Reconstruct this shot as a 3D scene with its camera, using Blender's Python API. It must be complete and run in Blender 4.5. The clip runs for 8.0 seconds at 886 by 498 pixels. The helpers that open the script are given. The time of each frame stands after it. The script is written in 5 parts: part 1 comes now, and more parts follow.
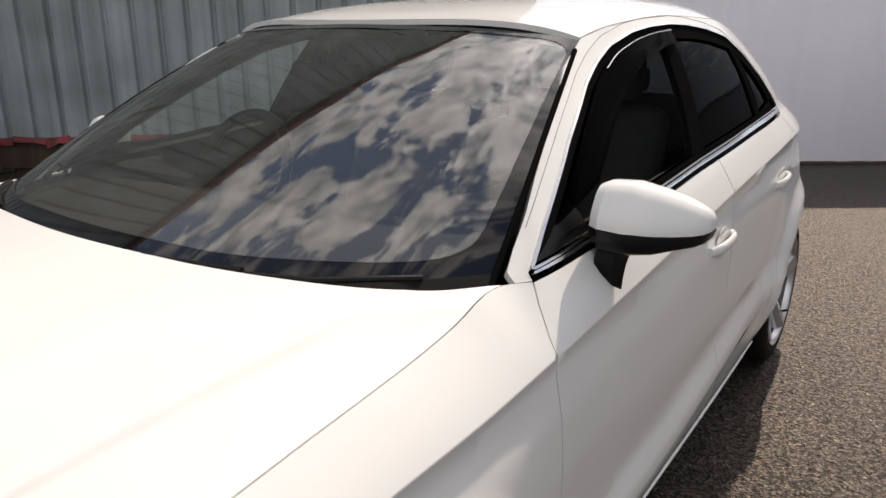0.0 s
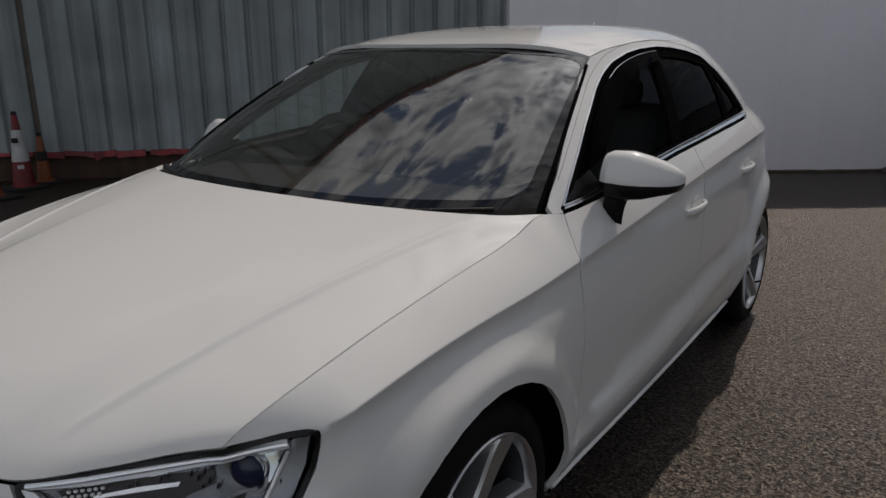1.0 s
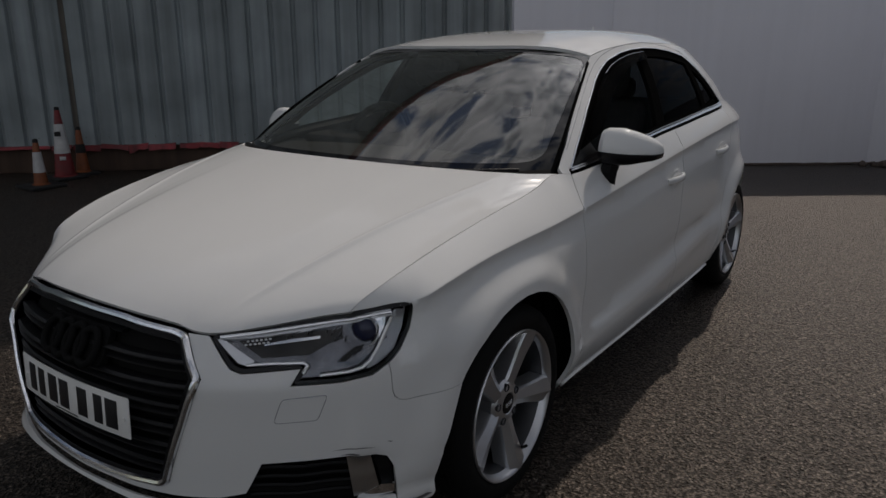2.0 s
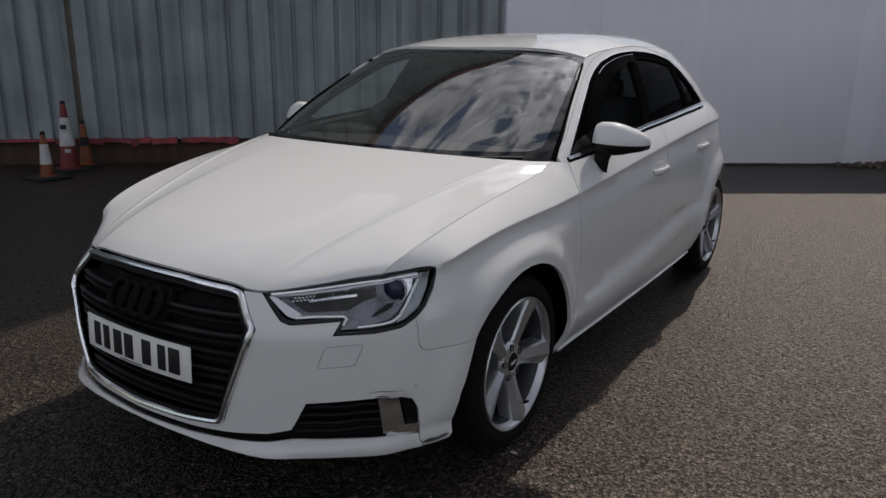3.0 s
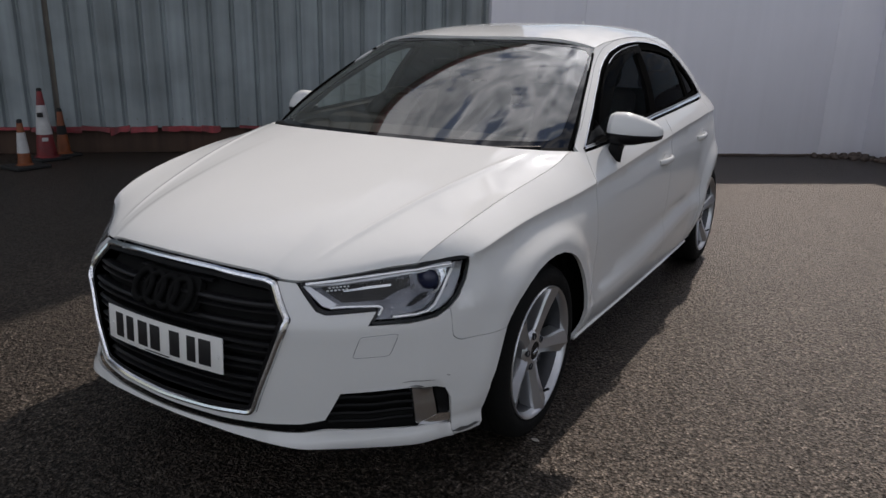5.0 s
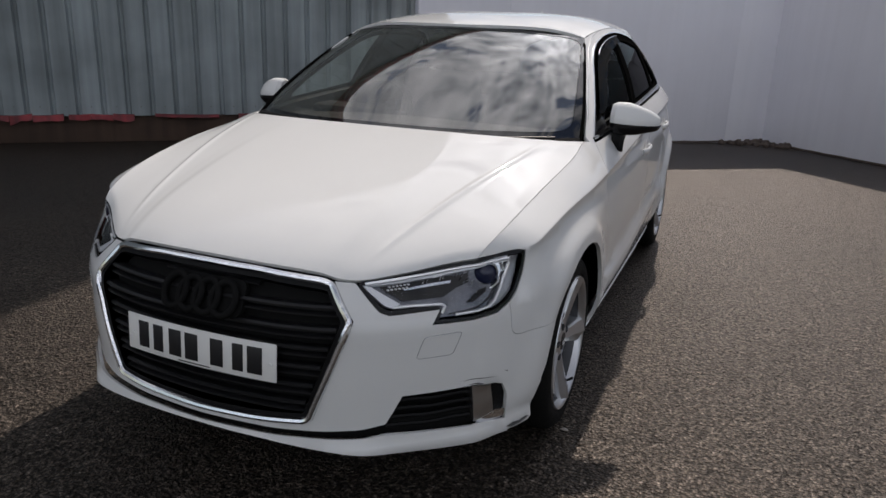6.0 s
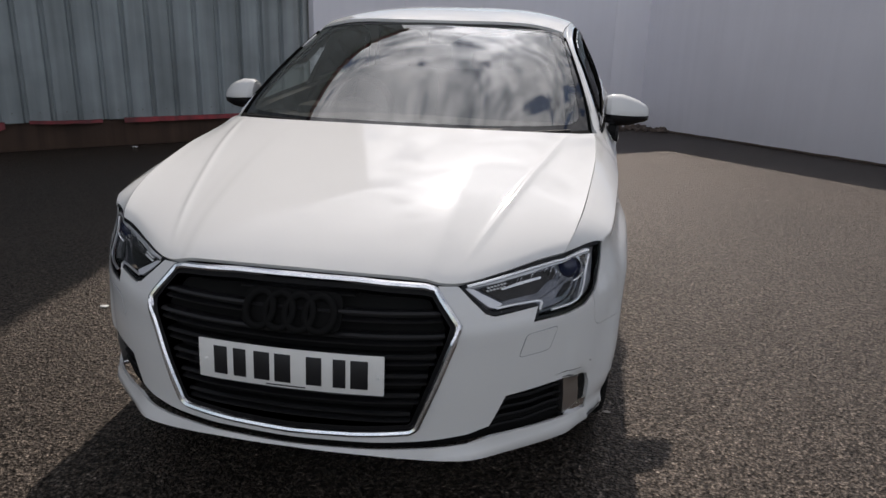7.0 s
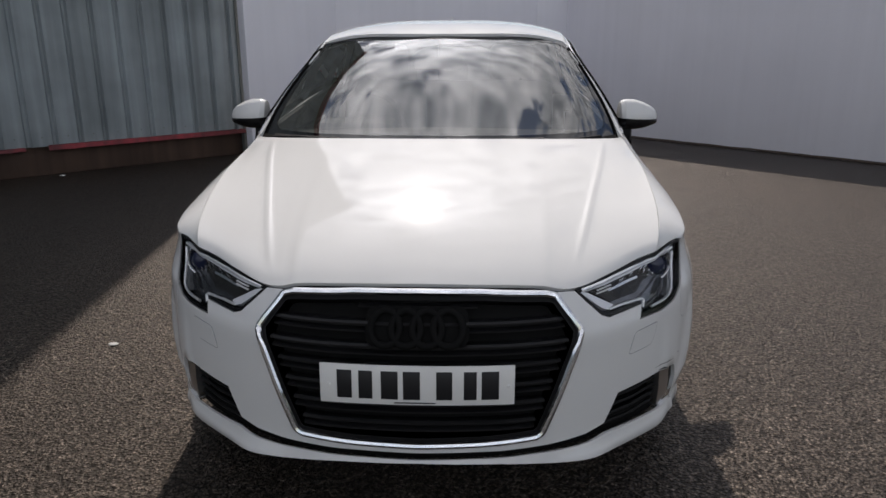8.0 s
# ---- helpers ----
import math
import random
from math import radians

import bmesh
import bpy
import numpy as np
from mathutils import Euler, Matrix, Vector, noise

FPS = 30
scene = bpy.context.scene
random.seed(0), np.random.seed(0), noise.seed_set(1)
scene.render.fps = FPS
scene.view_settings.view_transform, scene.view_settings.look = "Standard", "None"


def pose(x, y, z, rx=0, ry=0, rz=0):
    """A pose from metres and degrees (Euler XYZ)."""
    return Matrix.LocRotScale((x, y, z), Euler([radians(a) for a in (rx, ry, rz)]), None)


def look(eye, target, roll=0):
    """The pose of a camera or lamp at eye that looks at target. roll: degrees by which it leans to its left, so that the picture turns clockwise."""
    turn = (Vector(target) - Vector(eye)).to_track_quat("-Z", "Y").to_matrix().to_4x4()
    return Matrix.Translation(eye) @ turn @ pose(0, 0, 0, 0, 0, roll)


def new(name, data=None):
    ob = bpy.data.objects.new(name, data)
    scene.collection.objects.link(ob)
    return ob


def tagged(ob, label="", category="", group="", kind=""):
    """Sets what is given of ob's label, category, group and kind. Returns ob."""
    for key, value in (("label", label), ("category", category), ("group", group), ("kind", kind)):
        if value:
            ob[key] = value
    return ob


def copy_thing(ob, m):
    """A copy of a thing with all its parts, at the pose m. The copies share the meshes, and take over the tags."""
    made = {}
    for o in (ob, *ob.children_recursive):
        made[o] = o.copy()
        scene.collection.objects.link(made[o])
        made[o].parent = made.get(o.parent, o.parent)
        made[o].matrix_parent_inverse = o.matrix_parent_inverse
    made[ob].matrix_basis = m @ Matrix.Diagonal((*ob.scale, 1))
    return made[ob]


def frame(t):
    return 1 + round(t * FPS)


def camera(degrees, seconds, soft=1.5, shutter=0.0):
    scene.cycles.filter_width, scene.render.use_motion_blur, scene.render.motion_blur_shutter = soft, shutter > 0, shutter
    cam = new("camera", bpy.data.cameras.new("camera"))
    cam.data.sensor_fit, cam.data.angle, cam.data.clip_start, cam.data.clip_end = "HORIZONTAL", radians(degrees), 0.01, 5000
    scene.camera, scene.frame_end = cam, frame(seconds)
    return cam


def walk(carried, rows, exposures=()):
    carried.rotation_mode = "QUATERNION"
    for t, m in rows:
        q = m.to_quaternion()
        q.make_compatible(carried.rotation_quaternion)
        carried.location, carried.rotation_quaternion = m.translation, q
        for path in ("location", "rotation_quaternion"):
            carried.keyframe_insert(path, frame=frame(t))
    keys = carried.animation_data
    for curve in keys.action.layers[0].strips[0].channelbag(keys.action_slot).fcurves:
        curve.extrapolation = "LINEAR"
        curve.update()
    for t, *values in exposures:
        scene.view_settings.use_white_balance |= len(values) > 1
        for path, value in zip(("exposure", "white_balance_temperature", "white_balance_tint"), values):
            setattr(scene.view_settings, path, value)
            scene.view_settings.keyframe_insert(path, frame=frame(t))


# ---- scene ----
cam = camera(63.1, 8.0)
PATH = [
    (0, (1.328, -0.524, 1.376), (0.232, 1.041, 0.784), 0.1),
    (0.5, (1.457, -0.849, 1.371), (0.342, 0.725, 0.843), -0.2),
    (1, (1.584, -1.175, 1.378), (0.48, 0.404, 0.841), -0.2),
    (1.5, (1.684, -1.51, 1.397), (0.606, 0.08, 0.839), -0.2),
    (2, (1.833, -1.767, 1.377), (0.734, -0.184, 0.843), -0.1),
    (3.5, (1.933, -2.128, 1.375), (0.884, -0.512, 0.838), 1.0),
    (4, (1.929, -2.13, 1.372), (0.883, -0.513, 0.83), 1.0),
    (4.5, (1.891, -2.153, 1.373), (0.85, -0.536, 0.826), 1.0),
    (6, (1.332, -2.346, 1.362), (0.607, -0.575, 0.781), 2.2),
    (6.5, (1.038, -2.492, 1.375), (0.497, -0.658, 0.787), 2.4),
    (7, (0.71, -2.518, 1.353), (0.361, -0.637, 0.769), 1.6),
    (7.5, (0.397, -2.542, 1.349), (0.167, -0.636, 0.787), 2.2),
    (8, (0.14, -2.62, 1.361), (0.063, -0.7, 0.805), -0.1),
]
# exposure follows the clip's own camera
walk(cam, [(t, look(eye, target, roll)) for t, eye, target, roll in PATH],
     exposures=[(0, .64, 7600, 17), (.5, -.2, 7250, 17), (1, -.62, 7080, 15), (1.5, -.86, 7050, 15), (2, -.90, 6950, 15), (2.2, -.82, 6950, 15), (3.3, -.17, 6800, 16), (4.7, -.06, 6800, 16), (5.8, .04, 6900, 16), (7, .10, 6900, 16), (8, .08, 6900, 16)])

# ---- world, sun ----
SUN_EL, SUN_AZ = 43.8, -5.6
world = bpy.data.worlds.new("sky")
scene.world = world
world.use_nodes = True
wn, wl = world.node_tree.nodes, world.node_tree.links
wn.clear()


def wnode(kind, **inputs):
    n = wn.new(kind)
    for k, v in inputs.items():
        n.inputs[k.replace("_", " ")].default_value = v
    return n


sky = wn.new("ShaderNodeTexSky")
sky.sky_type, sky.sun_disc = "NISHITA", False
sky.sun_elevation, sky.sun_rotation = radians(SUN_EL), radians(SUN_AZ)
sky.air_density, sky.dust_density, sky.ozone_density = 1.0, .3, 2.0
geo = wn.new("ShaderNodeTexCoord")
sep = wn.new("ShaderNodeSeparateXYZ")
wl.new(geo.outputs["Generated"], sep.inputs[0])
up = wn.new("ShaderNodeMath")
up.inputs[1].default_value = .08
above = wn.new("ShaderNodeMath")
above.operation = "MAXIMUM"
above.inputs[1].default_value = .05
wl.new(sep.outputs["Z"], above.inputs[0])
wl.new(above.outputs[0], up.inputs[0])
flat = wn.new("ShaderNodeVectorMath")
flat.operation = "DIVIDE"
both = wn.new("ShaderNodeCombineXYZ")
for k in "XYZ":
    wl.new(up.outputs[0], both.inputs[k])
wl.new(geo.outputs["Generated"], flat.inputs[0])
wl.new(both.outputs[0], flat.inputs[1])
cloud = wnode("ShaderNodeTexNoise", Scale=3.4, Detail=12.0, Roughness=.60, Distortion=.2)
drawn = wn.new("ShaderNodeMapping")
drawn.inputs["Scale"].default_value = (1.9, 2.7, 1)
drawn.inputs["Location"].default_value = (1.7, .4, 0)
wl.new(flat.outputs[0], drawn.inputs["Vector"])
wl.new(drawn.outputs[0], cloud.inputs["Vector"])
cover = wn.new("ShaderNodeValToRGB")
cover.color_ramp.elements[0].position, cover.color_ramp.elements[1].position = .445, .515
tone = wnode("ShaderNodeTexNoise", Scale=6.0, Detail=6.0, Roughness=.6)
wl.new(drawn.outputs[0], tone.inputs["Vector"])
grey = wn.new("ShaderNodeValToRGB")
grey.color_ramp.elements[0].position, grey.color_ramp.elements[1].position = .3, .72
grey.color_ramp.elements[0].color, grey.color_ramp.elements[1].color = (1.9, 2.2, 2.6, 1), (10.1, 10.6, 11.2, 1)
wl.new(tone.outputs["Fac"], grey.inputs[0])
mixc = wn.new("ShaderNodeMix")
mixc.data_type = "RGBA"
haze = wn.new("ShaderNodeMapRange")
haze.interpolation_type = "SMOOTHSTEP"
haze.inputs["From Min"].default_value, haze.inputs["From Max"].default_value = .03, .30
wl.new(sep.outputs["Z"], haze.inputs["Value"])
thin = wn.new("ShaderNodeMath")
thin.operation = "MULTIPLY"
wl.new(cover.outputs[0], thin.inputs[0])
wl.new(haze.outputs[0], thin.inputs[1])
wl.new(thin.outputs[0], mixc.inputs["Factor"])
wl.new(sky.outputs[0], mixc.inputs["A"])
wl.new(grey.outputs[0], mixc.inputs["B"])
# thin cloud glows towards the sun
near_sun = wn.new("ShaderNodeVectorMath")
near_sun.operation = "DOT_PRODUCT"
a, e = radians(SUN_AZ), radians(SUN_EL)
near_sun.inputs[1].default_value = (math.sin(a) * math.cos(e), math.cos(a) * math.cos(e), math.sin(e))
wl.new(geo.outputs["Generated"], near_sun.inputs[0])
fall = wn.new("ShaderNodeMath")
fall.operation = "POWER"
fall.use_clamp = True
fall.inputs[1].default_value = 10.0
wl.new(near_sun.outputs["Value"], fall.inputs[0])
gain = wn.new("ShaderNodeMath")
gain.operation = "MULTIPLY_ADD"
gain.inputs[1].default_value, gain.inputs[2].default_value = 2.2, .98
wl.new(fall.outputs[0], gain.inputs[0])
# a bright aureole in the thin cloud right round the sun
ring = wn.new("ShaderNodeMath")
ring.operation = "POWER"
ring.use_clamp = True
ring.inputs[1].default_value = 90.0
wl.new(near_sun.outputs["Value"], ring.inputs[0])
aureole = wn.new("ShaderNodeMath")
aureole.operation = "MULTIPLY_ADD"
aureole.inputs[1].default_value = 4.2
wl.new(ring.outputs[0], aureole.inputs[0])
wl.new(gain.outputs[0], aureole.inputs[2])
# the cloud closes up towards the sun
bank = wn.new("ShaderNodeMapRange")
bank.interpolation_type = "SMOOTHSTEP"
bank.inputs["From Min"].default_value, bank.inputs["From Max"].default_value = .80, .96
bank.inputs["To Max"].default_value = .085
wl.new(near_sun.outputs["Value"], bank.inputs["Value"])
thick = wn.new("ShaderNodeMath")
wl.new(cloud.outputs["Fac"], thick.inputs[0])
wl.new(bank.outputs[0], thick.inputs[1])
wl.new(thick.outputs[0], cover.inputs[0])
# and cloud that faces the sun is brighter than cloud seen from its side
away = wn.new("ShaderNodeMath")
away.operation = "MULTIPLY_ADD"
away.inputs[1].default_value, away.inputs[2].default_value = -1.7, .70
wl.new(near_sun.outputs["Value"], away.inputs[0])
front_lit = wn.new("ShaderNodeMath")
front_lit.operation = "MAXIMUM"
front_lit.inputs[1].default_value = 0.0
wl.new(away.outputs[0], front_lit.inputs[0])
both_gains = wn.new("ShaderNodeMath")
both_gains.operation = "ADD"
wl.new(aureole.outputs[0], both_gains.inputs[0])
wl.new(front_lit.outputs[0], both_gains.inputs[1])
lit = wn.new("ShaderNodeVectorMath")
lit.operation = "SCALE"
wl.new(grey.outputs[0], lit.inputs[0])
wl.new(both_gains.outputs[0], lit.inputs["Scale"])
wl.new(lit.outputs[0], mixc.inputs["B"])
bg = wnode("ShaderNodeBackground", Strength=.075)
wl.new(mixc.outputs["Result"], bg.inputs["Color"])
wo = wn.new("ShaderNodeOutputWorld")
wl.new(bg.outputs[0], wo.inputs[0])

sun = new("sun", bpy.data.lights.new("sun", "SUN"))
sun.data.energy, sun.data.angle, sun.data.color = 3.35, radians(.9), (1, .95, .87)
a, e = radians(SUN_AZ), radians(SUN_EL)
sun.matrix_world = look((20 * math.sin(a) * math.cos(e), 20 * math.cos(a) * math.cos(e), 20 * math.sin(e)), (0, 0, 0))


# ---- materials ----
def material(name, colour, rough=.5, metal=0.0, coat=0.0, **extra):
    """A surface with a mottle of two sizes, grain in its gloss and an optional fine relief.
    vary: strength of the mottle; scale: patches per metre; bump: relief in metres; fine: grains per metre."""
    m = bpy.data.materials.new(name)
    m.use_nodes = True
    t = m.node_tree
    b = t.nodes["Principled BSDF"]
    b.inputs["Base Color"].default_value = (*colour, 1)
    b.inputs["Roughness"].default_value, b.inputs["Metallic"].default_value = rough, metal
    b.inputs["Coat Weight"].default_value, b.inputs["Coat Roughness"].default_value = coat, .03
    vary, scale, bump, fine = (extra.get(k, d) for k, d in (("vary", .08), ("scale", 3.0), ("bump", 0.0), ("fine", 200.0)))
    co = t.nodes.new("ShaderNodeTexCoord")
    big, small = t.nodes.new("ShaderNodeTexNoise"), t.nodes.new("ShaderNodeTexNoise")
    big.inputs["Scale"].default_value, small.inputs["Scale"].default_value = scale, fine
    big.inputs["Detail"].default_value, small.inputs["Detail"].default_value = 5, 2
    for n in (big, small):
        t.links.new(co.outputs["Object"], n.inputs["Vector"])
    if vary:
        total = t.nodes.new("ShaderNodeMath")
        total.operation = "MULTIPLY_ADD"
        total.inputs[1].default_value = .45
        t.links.new(small.outputs["Fac"], total.inputs[0])
        t.links.new(big.outputs["Fac"], total.inputs[2])
        rng = t.nodes.new("ShaderNodeMapRange")
        rng.inputs["From Min"].default_value, rng.inputs["From Max"].default_value = .45, 1.0
        rng.inputs["To Min"].default_value, rng.inputs["To Max"].default_value = 1 - vary, 1 + vary
        t.links.new(total.outputs[0], rng.inputs["Value"])
        hsv = t.nodes.new("ShaderNodeHueSaturation")
        hsv.inputs["Color"].default_value = (*colour, 1)
        t.links.new(rng.outputs[0], hsv.inputs["Value"])
        t.links.new(hsv.outputs[0], b.inputs["Base Color"])
        rr = t.nodes.new("ShaderNodeMapRange")
        rr.inputs["To Min"].default_value, rr.inputs["To Max"].default_value = rough * (1 - vary), min(1, rough * (1 + vary))
        t.links.new(big.outputs["Fac"], rr.inputs["Value"])
        t.links.new(rr.outputs[0], b.inputs["Roughness"])
    if bump:
        bp = t.nodes.new("ShaderNodeBump")
        bp.inputs["Distance"].default_value = bump
        t.links.new(small.outputs["Fac"], bp.inputs["Height"])
        t.links.new(bp.outputs[0], b.inputs["Normal"])
    return m


def glass(name, tint, gloss=1.45, dust=0.0):
    """A thin pane: it lets tinted light straight through and mirrors by Fresnel; dust: a thin pale film on it."""
    m = bpy.data.materials.new(name)
    m.use_nodes = True
    t = m.node_tree
    t.nodes.clear()
    out, mix, fr = (t.nodes.new("ShaderNode" + k) for k in ("OutputMaterial", "MixShader", "Fresnel"))
    tr, gl = t.nodes.new("ShaderNodeBsdfTransparent"), t.nodes.new("ShaderNodeBsdfGlossy")
    tr.inputs["Color"].default_value = (*tint, 1)
    gl.inputs["Roughness"].default_value = .01
    fr.inputs["IOR"].default_value = gloss
    t.links.new(fr.outputs[0], mix.inputs[0])
    t.links.new(tr.outputs[0], mix.inputs[1])
    t.links.new(gl.outputs[0], mix.inputs[2])
    if dust:
        film, both, veil = t.nodes.new("ShaderNodeBsdfDiffuse"), t.nodes.new("ShaderNodeMixShader"), t.nodes.new("ShaderNodeTexNoise")
        film.inputs["Color"].default_value = (.62, .66, .60, 1)
        veil.inputs["Scale"].default_value, veil.inputs["Detail"].default_value = 3.0, 5
        amount = t.nodes.new("ShaderNodeMapRange")
        amount.inputs["From Min"].default_value, amount.inputs["From Max"].default_value = .3, .7
        amount.inputs["To Min"].default_value, amount.inputs["To Max"].default_value = dust * .7, dust * 1.3
        t.links.new(veil.outputs["Fac"], amount.inputs["Value"])
        t.links.new(amount.outputs[0], both.inputs[0])
        t.links.new(mix.outputs[0], both.inputs[1])
        t.links.new(film.outputs[0], both.inputs[2])
        mix = both
    t.links.new(mix.outputs[0], out.inputs[0])
    return m


PAINT = material("white_paint", (.70, .705, .70), .6, coat=1.0, vary=.015, scale=1.5)
BLACK = material("black_plastic", (.007, .007, .0075), .42, vary=.2, bump=.0006, fine=700)
PAINT.node_tree.nodes["Principled BSDF"].inputs["Specular IOR Level"].default_value = 0
PAINT.node_tree.nodes["Principled BSDF"].inputs["Coat IOR"].default_value = 1.42
PAINT.node_tree.nodes["Principled BSDF"].inputs["Coat Roughness"].default_value = .065
GRILLEBLACK = material("satin_black", (.010, .010, .011), .36, vary=.15, scale=40)
GRILLEBLACK.node_tree.nodes["Principled BSDF"].inputs["Specular IOR Level"].default_value = .35
GLOSSBLACK = material("gloss_black", (.005, .005, .006), .25, vary=.1)
GLOSSBLACK.node_tree.nodes["Principled BSDF"].inputs["Specular IOR Level"].default_value = .3
CHROME = material("chrome", (.84, .85, .87), .15, 1.0, vary=.03)
SATIN = material("satin_aluminium", (.62, .62, .62), .32, 1.0, vary=.06)
ALLOY = material("silver_alloy", (.54, .55, .57), .30, .85, coat=.6, vary=.05, scale=12)
ALLOYDARK = material("alloy_inner", (.07, .072, .078), .42, .8, vary=.12, scale=12)
RUBBER = material("tyre_rubber", (.006, .006, .006), .75, vary=.25, scale=14, bump=.0008, fine=500)
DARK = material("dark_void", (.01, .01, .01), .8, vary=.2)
SEAL = material("rubber_seal", (.006, .006, .006), .95, vary=.1)
for m, k in ((SEAL, 0), (BLACK, .14), (RUBBER, .15), (DARK, .05)):
    m.node_tree.nodes["Principled BSDF"].inputs["Specular IOR Level"].default_value = k
FRIT = material("black_ceramic", (.006, .006, .007), .03, vary=.1)
FRIT.node_tree.nodes["Principled BSDF"].inputs["Specular IOR Level"].default_value = .6
SCREEN = glass("windscreen_glass", (.92, .97, .94), 2.9, .03)
PRIVACY = glass("privacy_glass", (.035, .04, .045), 1.04)
DOORGLASS = glass("door_glass", (.88, .92, .90), 1.025)
SMOKE = glass("smoked_acrylic", (.10, .09, .085), 1.045)
LENS = glass("headlamp_lens", (.96, .97, .98), 1.18)
SILVER = material("silver_plastic", (.74, .75, .78), .22, .25, vary=.04)
TUBE = material("light_guide", (.95, .95, .96), .18, .6, vary=.02)
REFLECT = material("bright_reflector", (.66, .67, .70), .10, 1.0, vary=.1, scale=30)
BOWL = material("reflector", (.16, .165, .18), .18, .85, vary=.35, scale=22)
SMOKED = material("smoked_reflector", (.035, .034, .033), .22, .5, vary=.3, scale=18)
SMOKEGREY = material("smoke_grey", (.36, .37, .39), .26, .5, vary=.1)
PROJECTOR = material("projector_glass", (.012, .016, .045), .08, vary=.1)
CLOTH = material("grey_cloth", (.045, .045, .048), .9, vary=.15, scale=30)
DASH = material("dashboard_plastic", (.018, .018, .019), .85, vary=.1)
LINER = material("pale_headliner", (.42, .42, .40), .9, vary=.05)
for m in (DASH, CLOTH):
    m.node_tree.nodes["Principled BSDF"].inputs["Specular IOR Level"].default_value = .1
RED = material("red_lamp", (.35, .01, .012), .1, coat=1, vary=.05)
PLATE = material("plate_white", (.78, .78, .76), .35, vary=.03, scale=20)
INK = material("plate_black", (.012, .012, .014), .4, vary=.05)
SCUFF = material("scuff_grey", (.10, .10, .10), .7, vary=.5, scale=60)
# ---- car surfaces: a section profile swept along the plan line (u), by height (z) ----
class Curve:
    """A smooth function through knots (Hermite, with limited slopes)."""

    def __init__(self, *knots):
        self.a, self.b = [k[0] for k in knots], [k[1] for k in knots]
        d = [(q - p) / (s - r) for p, q, r, s in zip(self.b, self.b[1:], self.a, self.a[1:])]
        self.m = [d[0]] + [0.0 if p * q <= 0 else 2 * p * q / (p + q) for p, q in zip(d, d[1:])] + [d[-1]]

    def __call__(self, v):
        a, b, m = self.a, self.b, self.m
        if v <= a[0]:
            return b[0] + m[0] * (v - a[0])
        if v >= a[-1]:
            return b[-1] + m[-1] * (v - a[-1])
        i = 0
        while v > a[i + 1]:
            i += 1
        h = a[i + 1] - a[i]
        t = (v - a[i]) / h
        return (b[i] * (1 + 2 * t) + m[i] * h * t) * (1 - t) ** 2 + (b[i + 1] * (3 - 2 * t) + m[i + 1] * h * (t - 1)) * t * t


def smooth(a, b, v):
    t = min(max((v - a) / (b - a), 0.0), 1.0)
    return t * t * (3 - 2 * t)


PLAN = [(0, -.888), (.2, -.876), (.35, -.846), (.45, -.802), (.55, -.737), (.64, -.66), (.72, -.572), (.78, -.485), (.815, -.415), (.838, -.35),
        (.852, -.2), (.860, 0), (.862, .4), (.868, 1), (.87, 1.5), (.868, 2), (.851, 2.5), (.806, 2.8), (.742, 3.0), (.635, 3.2),
        (.575, 3.27), (.48, 3.335), (.35, 3.38), (0, 3.41)]
U = [0.0] * len(PLAN)
for i in range(9, 20):
    U[i] = PLAN[i][1]
for i in range(8, -1, -1):
    U[i] = U[i + 1] - math.dist(PLAN[i], PLAN[i + 1])
for i in range(20, 24):
    U[i] = U[i - 1] + math.dist(PLAN[i], PLAN[i - 1])
U0, U1 = U[0], U[-1]
PX = Curve(*[(u, p[0]) for u, p in zip(U, PLAN)])
PY = Curve(*[(u, p[1]) for u, p in zip(U, PLAN)])
PY.m[0] = PY.m[-1] = 0.0
ZS = Curve((-.62, .694), (-.5, .733), (-.4, .7725), (-.19, .812), (0, .830), (.3, .845), (.47, .855), (.74, .877), (1.22, .916), (1.95, .966), (2.5, .988), (3, .985), (3.4, .97))
ZC = Curve((.3, .36), (.5, .368), (1, .382), (1.5, .422), (2, .462), (2.6, .47))
GAP = [(.399, .967, -.098), (.3, .945, -.0925), (.2, .930, -.091), (.1, .918, -.092), (0, .904, -.096), (-.104, .887, -.100), (-.206, .868, -.102), (-.311, .845, -.1035), (-.443, .816, -.087), (-.499, .798, -.072), (-.553, .775, -.056), (-.584, .754, -.048)]
OT = Curve(*[(u, o) for u, z, o in GAP[::-1]])
ZT = Curve(*[(u, z) for u, z, o in GAP[::-1]], (.47, .972), (.66, .990), (1, 1.012), (1.4, 1.036), (2.2, 1.085), (2.6, 1.10), (3.0, 1.09), (3.4, 1.03))
XT = Curve((.3, .769), (.4, .764), (.445, .768), (.52, .785), (.6, .793), (1, .806), (1.5, .810), (2, .803), (2.35, .785), (2.6, .748), (2.85, .675), (3.1, .575), (3.4, .42))
ZR = Curve((.40, .955), (.47, .985), (.6, 1.075), (.8, 1.205), (1.08, 1.350), (1.3, 1.386), (1.6, 1.405), (2, 1.400), (2.35, 1.373), (2.75, 1.335), (3.0, 1.302), (3.2, 1.268), (3.35, 1.235))
XR = Curve((.40, .775), (.47, .76), (.6, .725), (.8, .665), (1.08, .590), (1.3, .603), (1.6, .615), (2, .615), (2.3, .597), (2.5, .562), (2.8, .482), (3.1, .405), (3.35, .35))
GX = Curve((-.584, .693), (-.553, .703), (-.499, .7165), (-.443, .7265), (-.311, .7405), (-.206, .750), (-.104, .7575), (0, .764), (.1, .7685), (.2, .770), (.3, .769), (.399, .764))
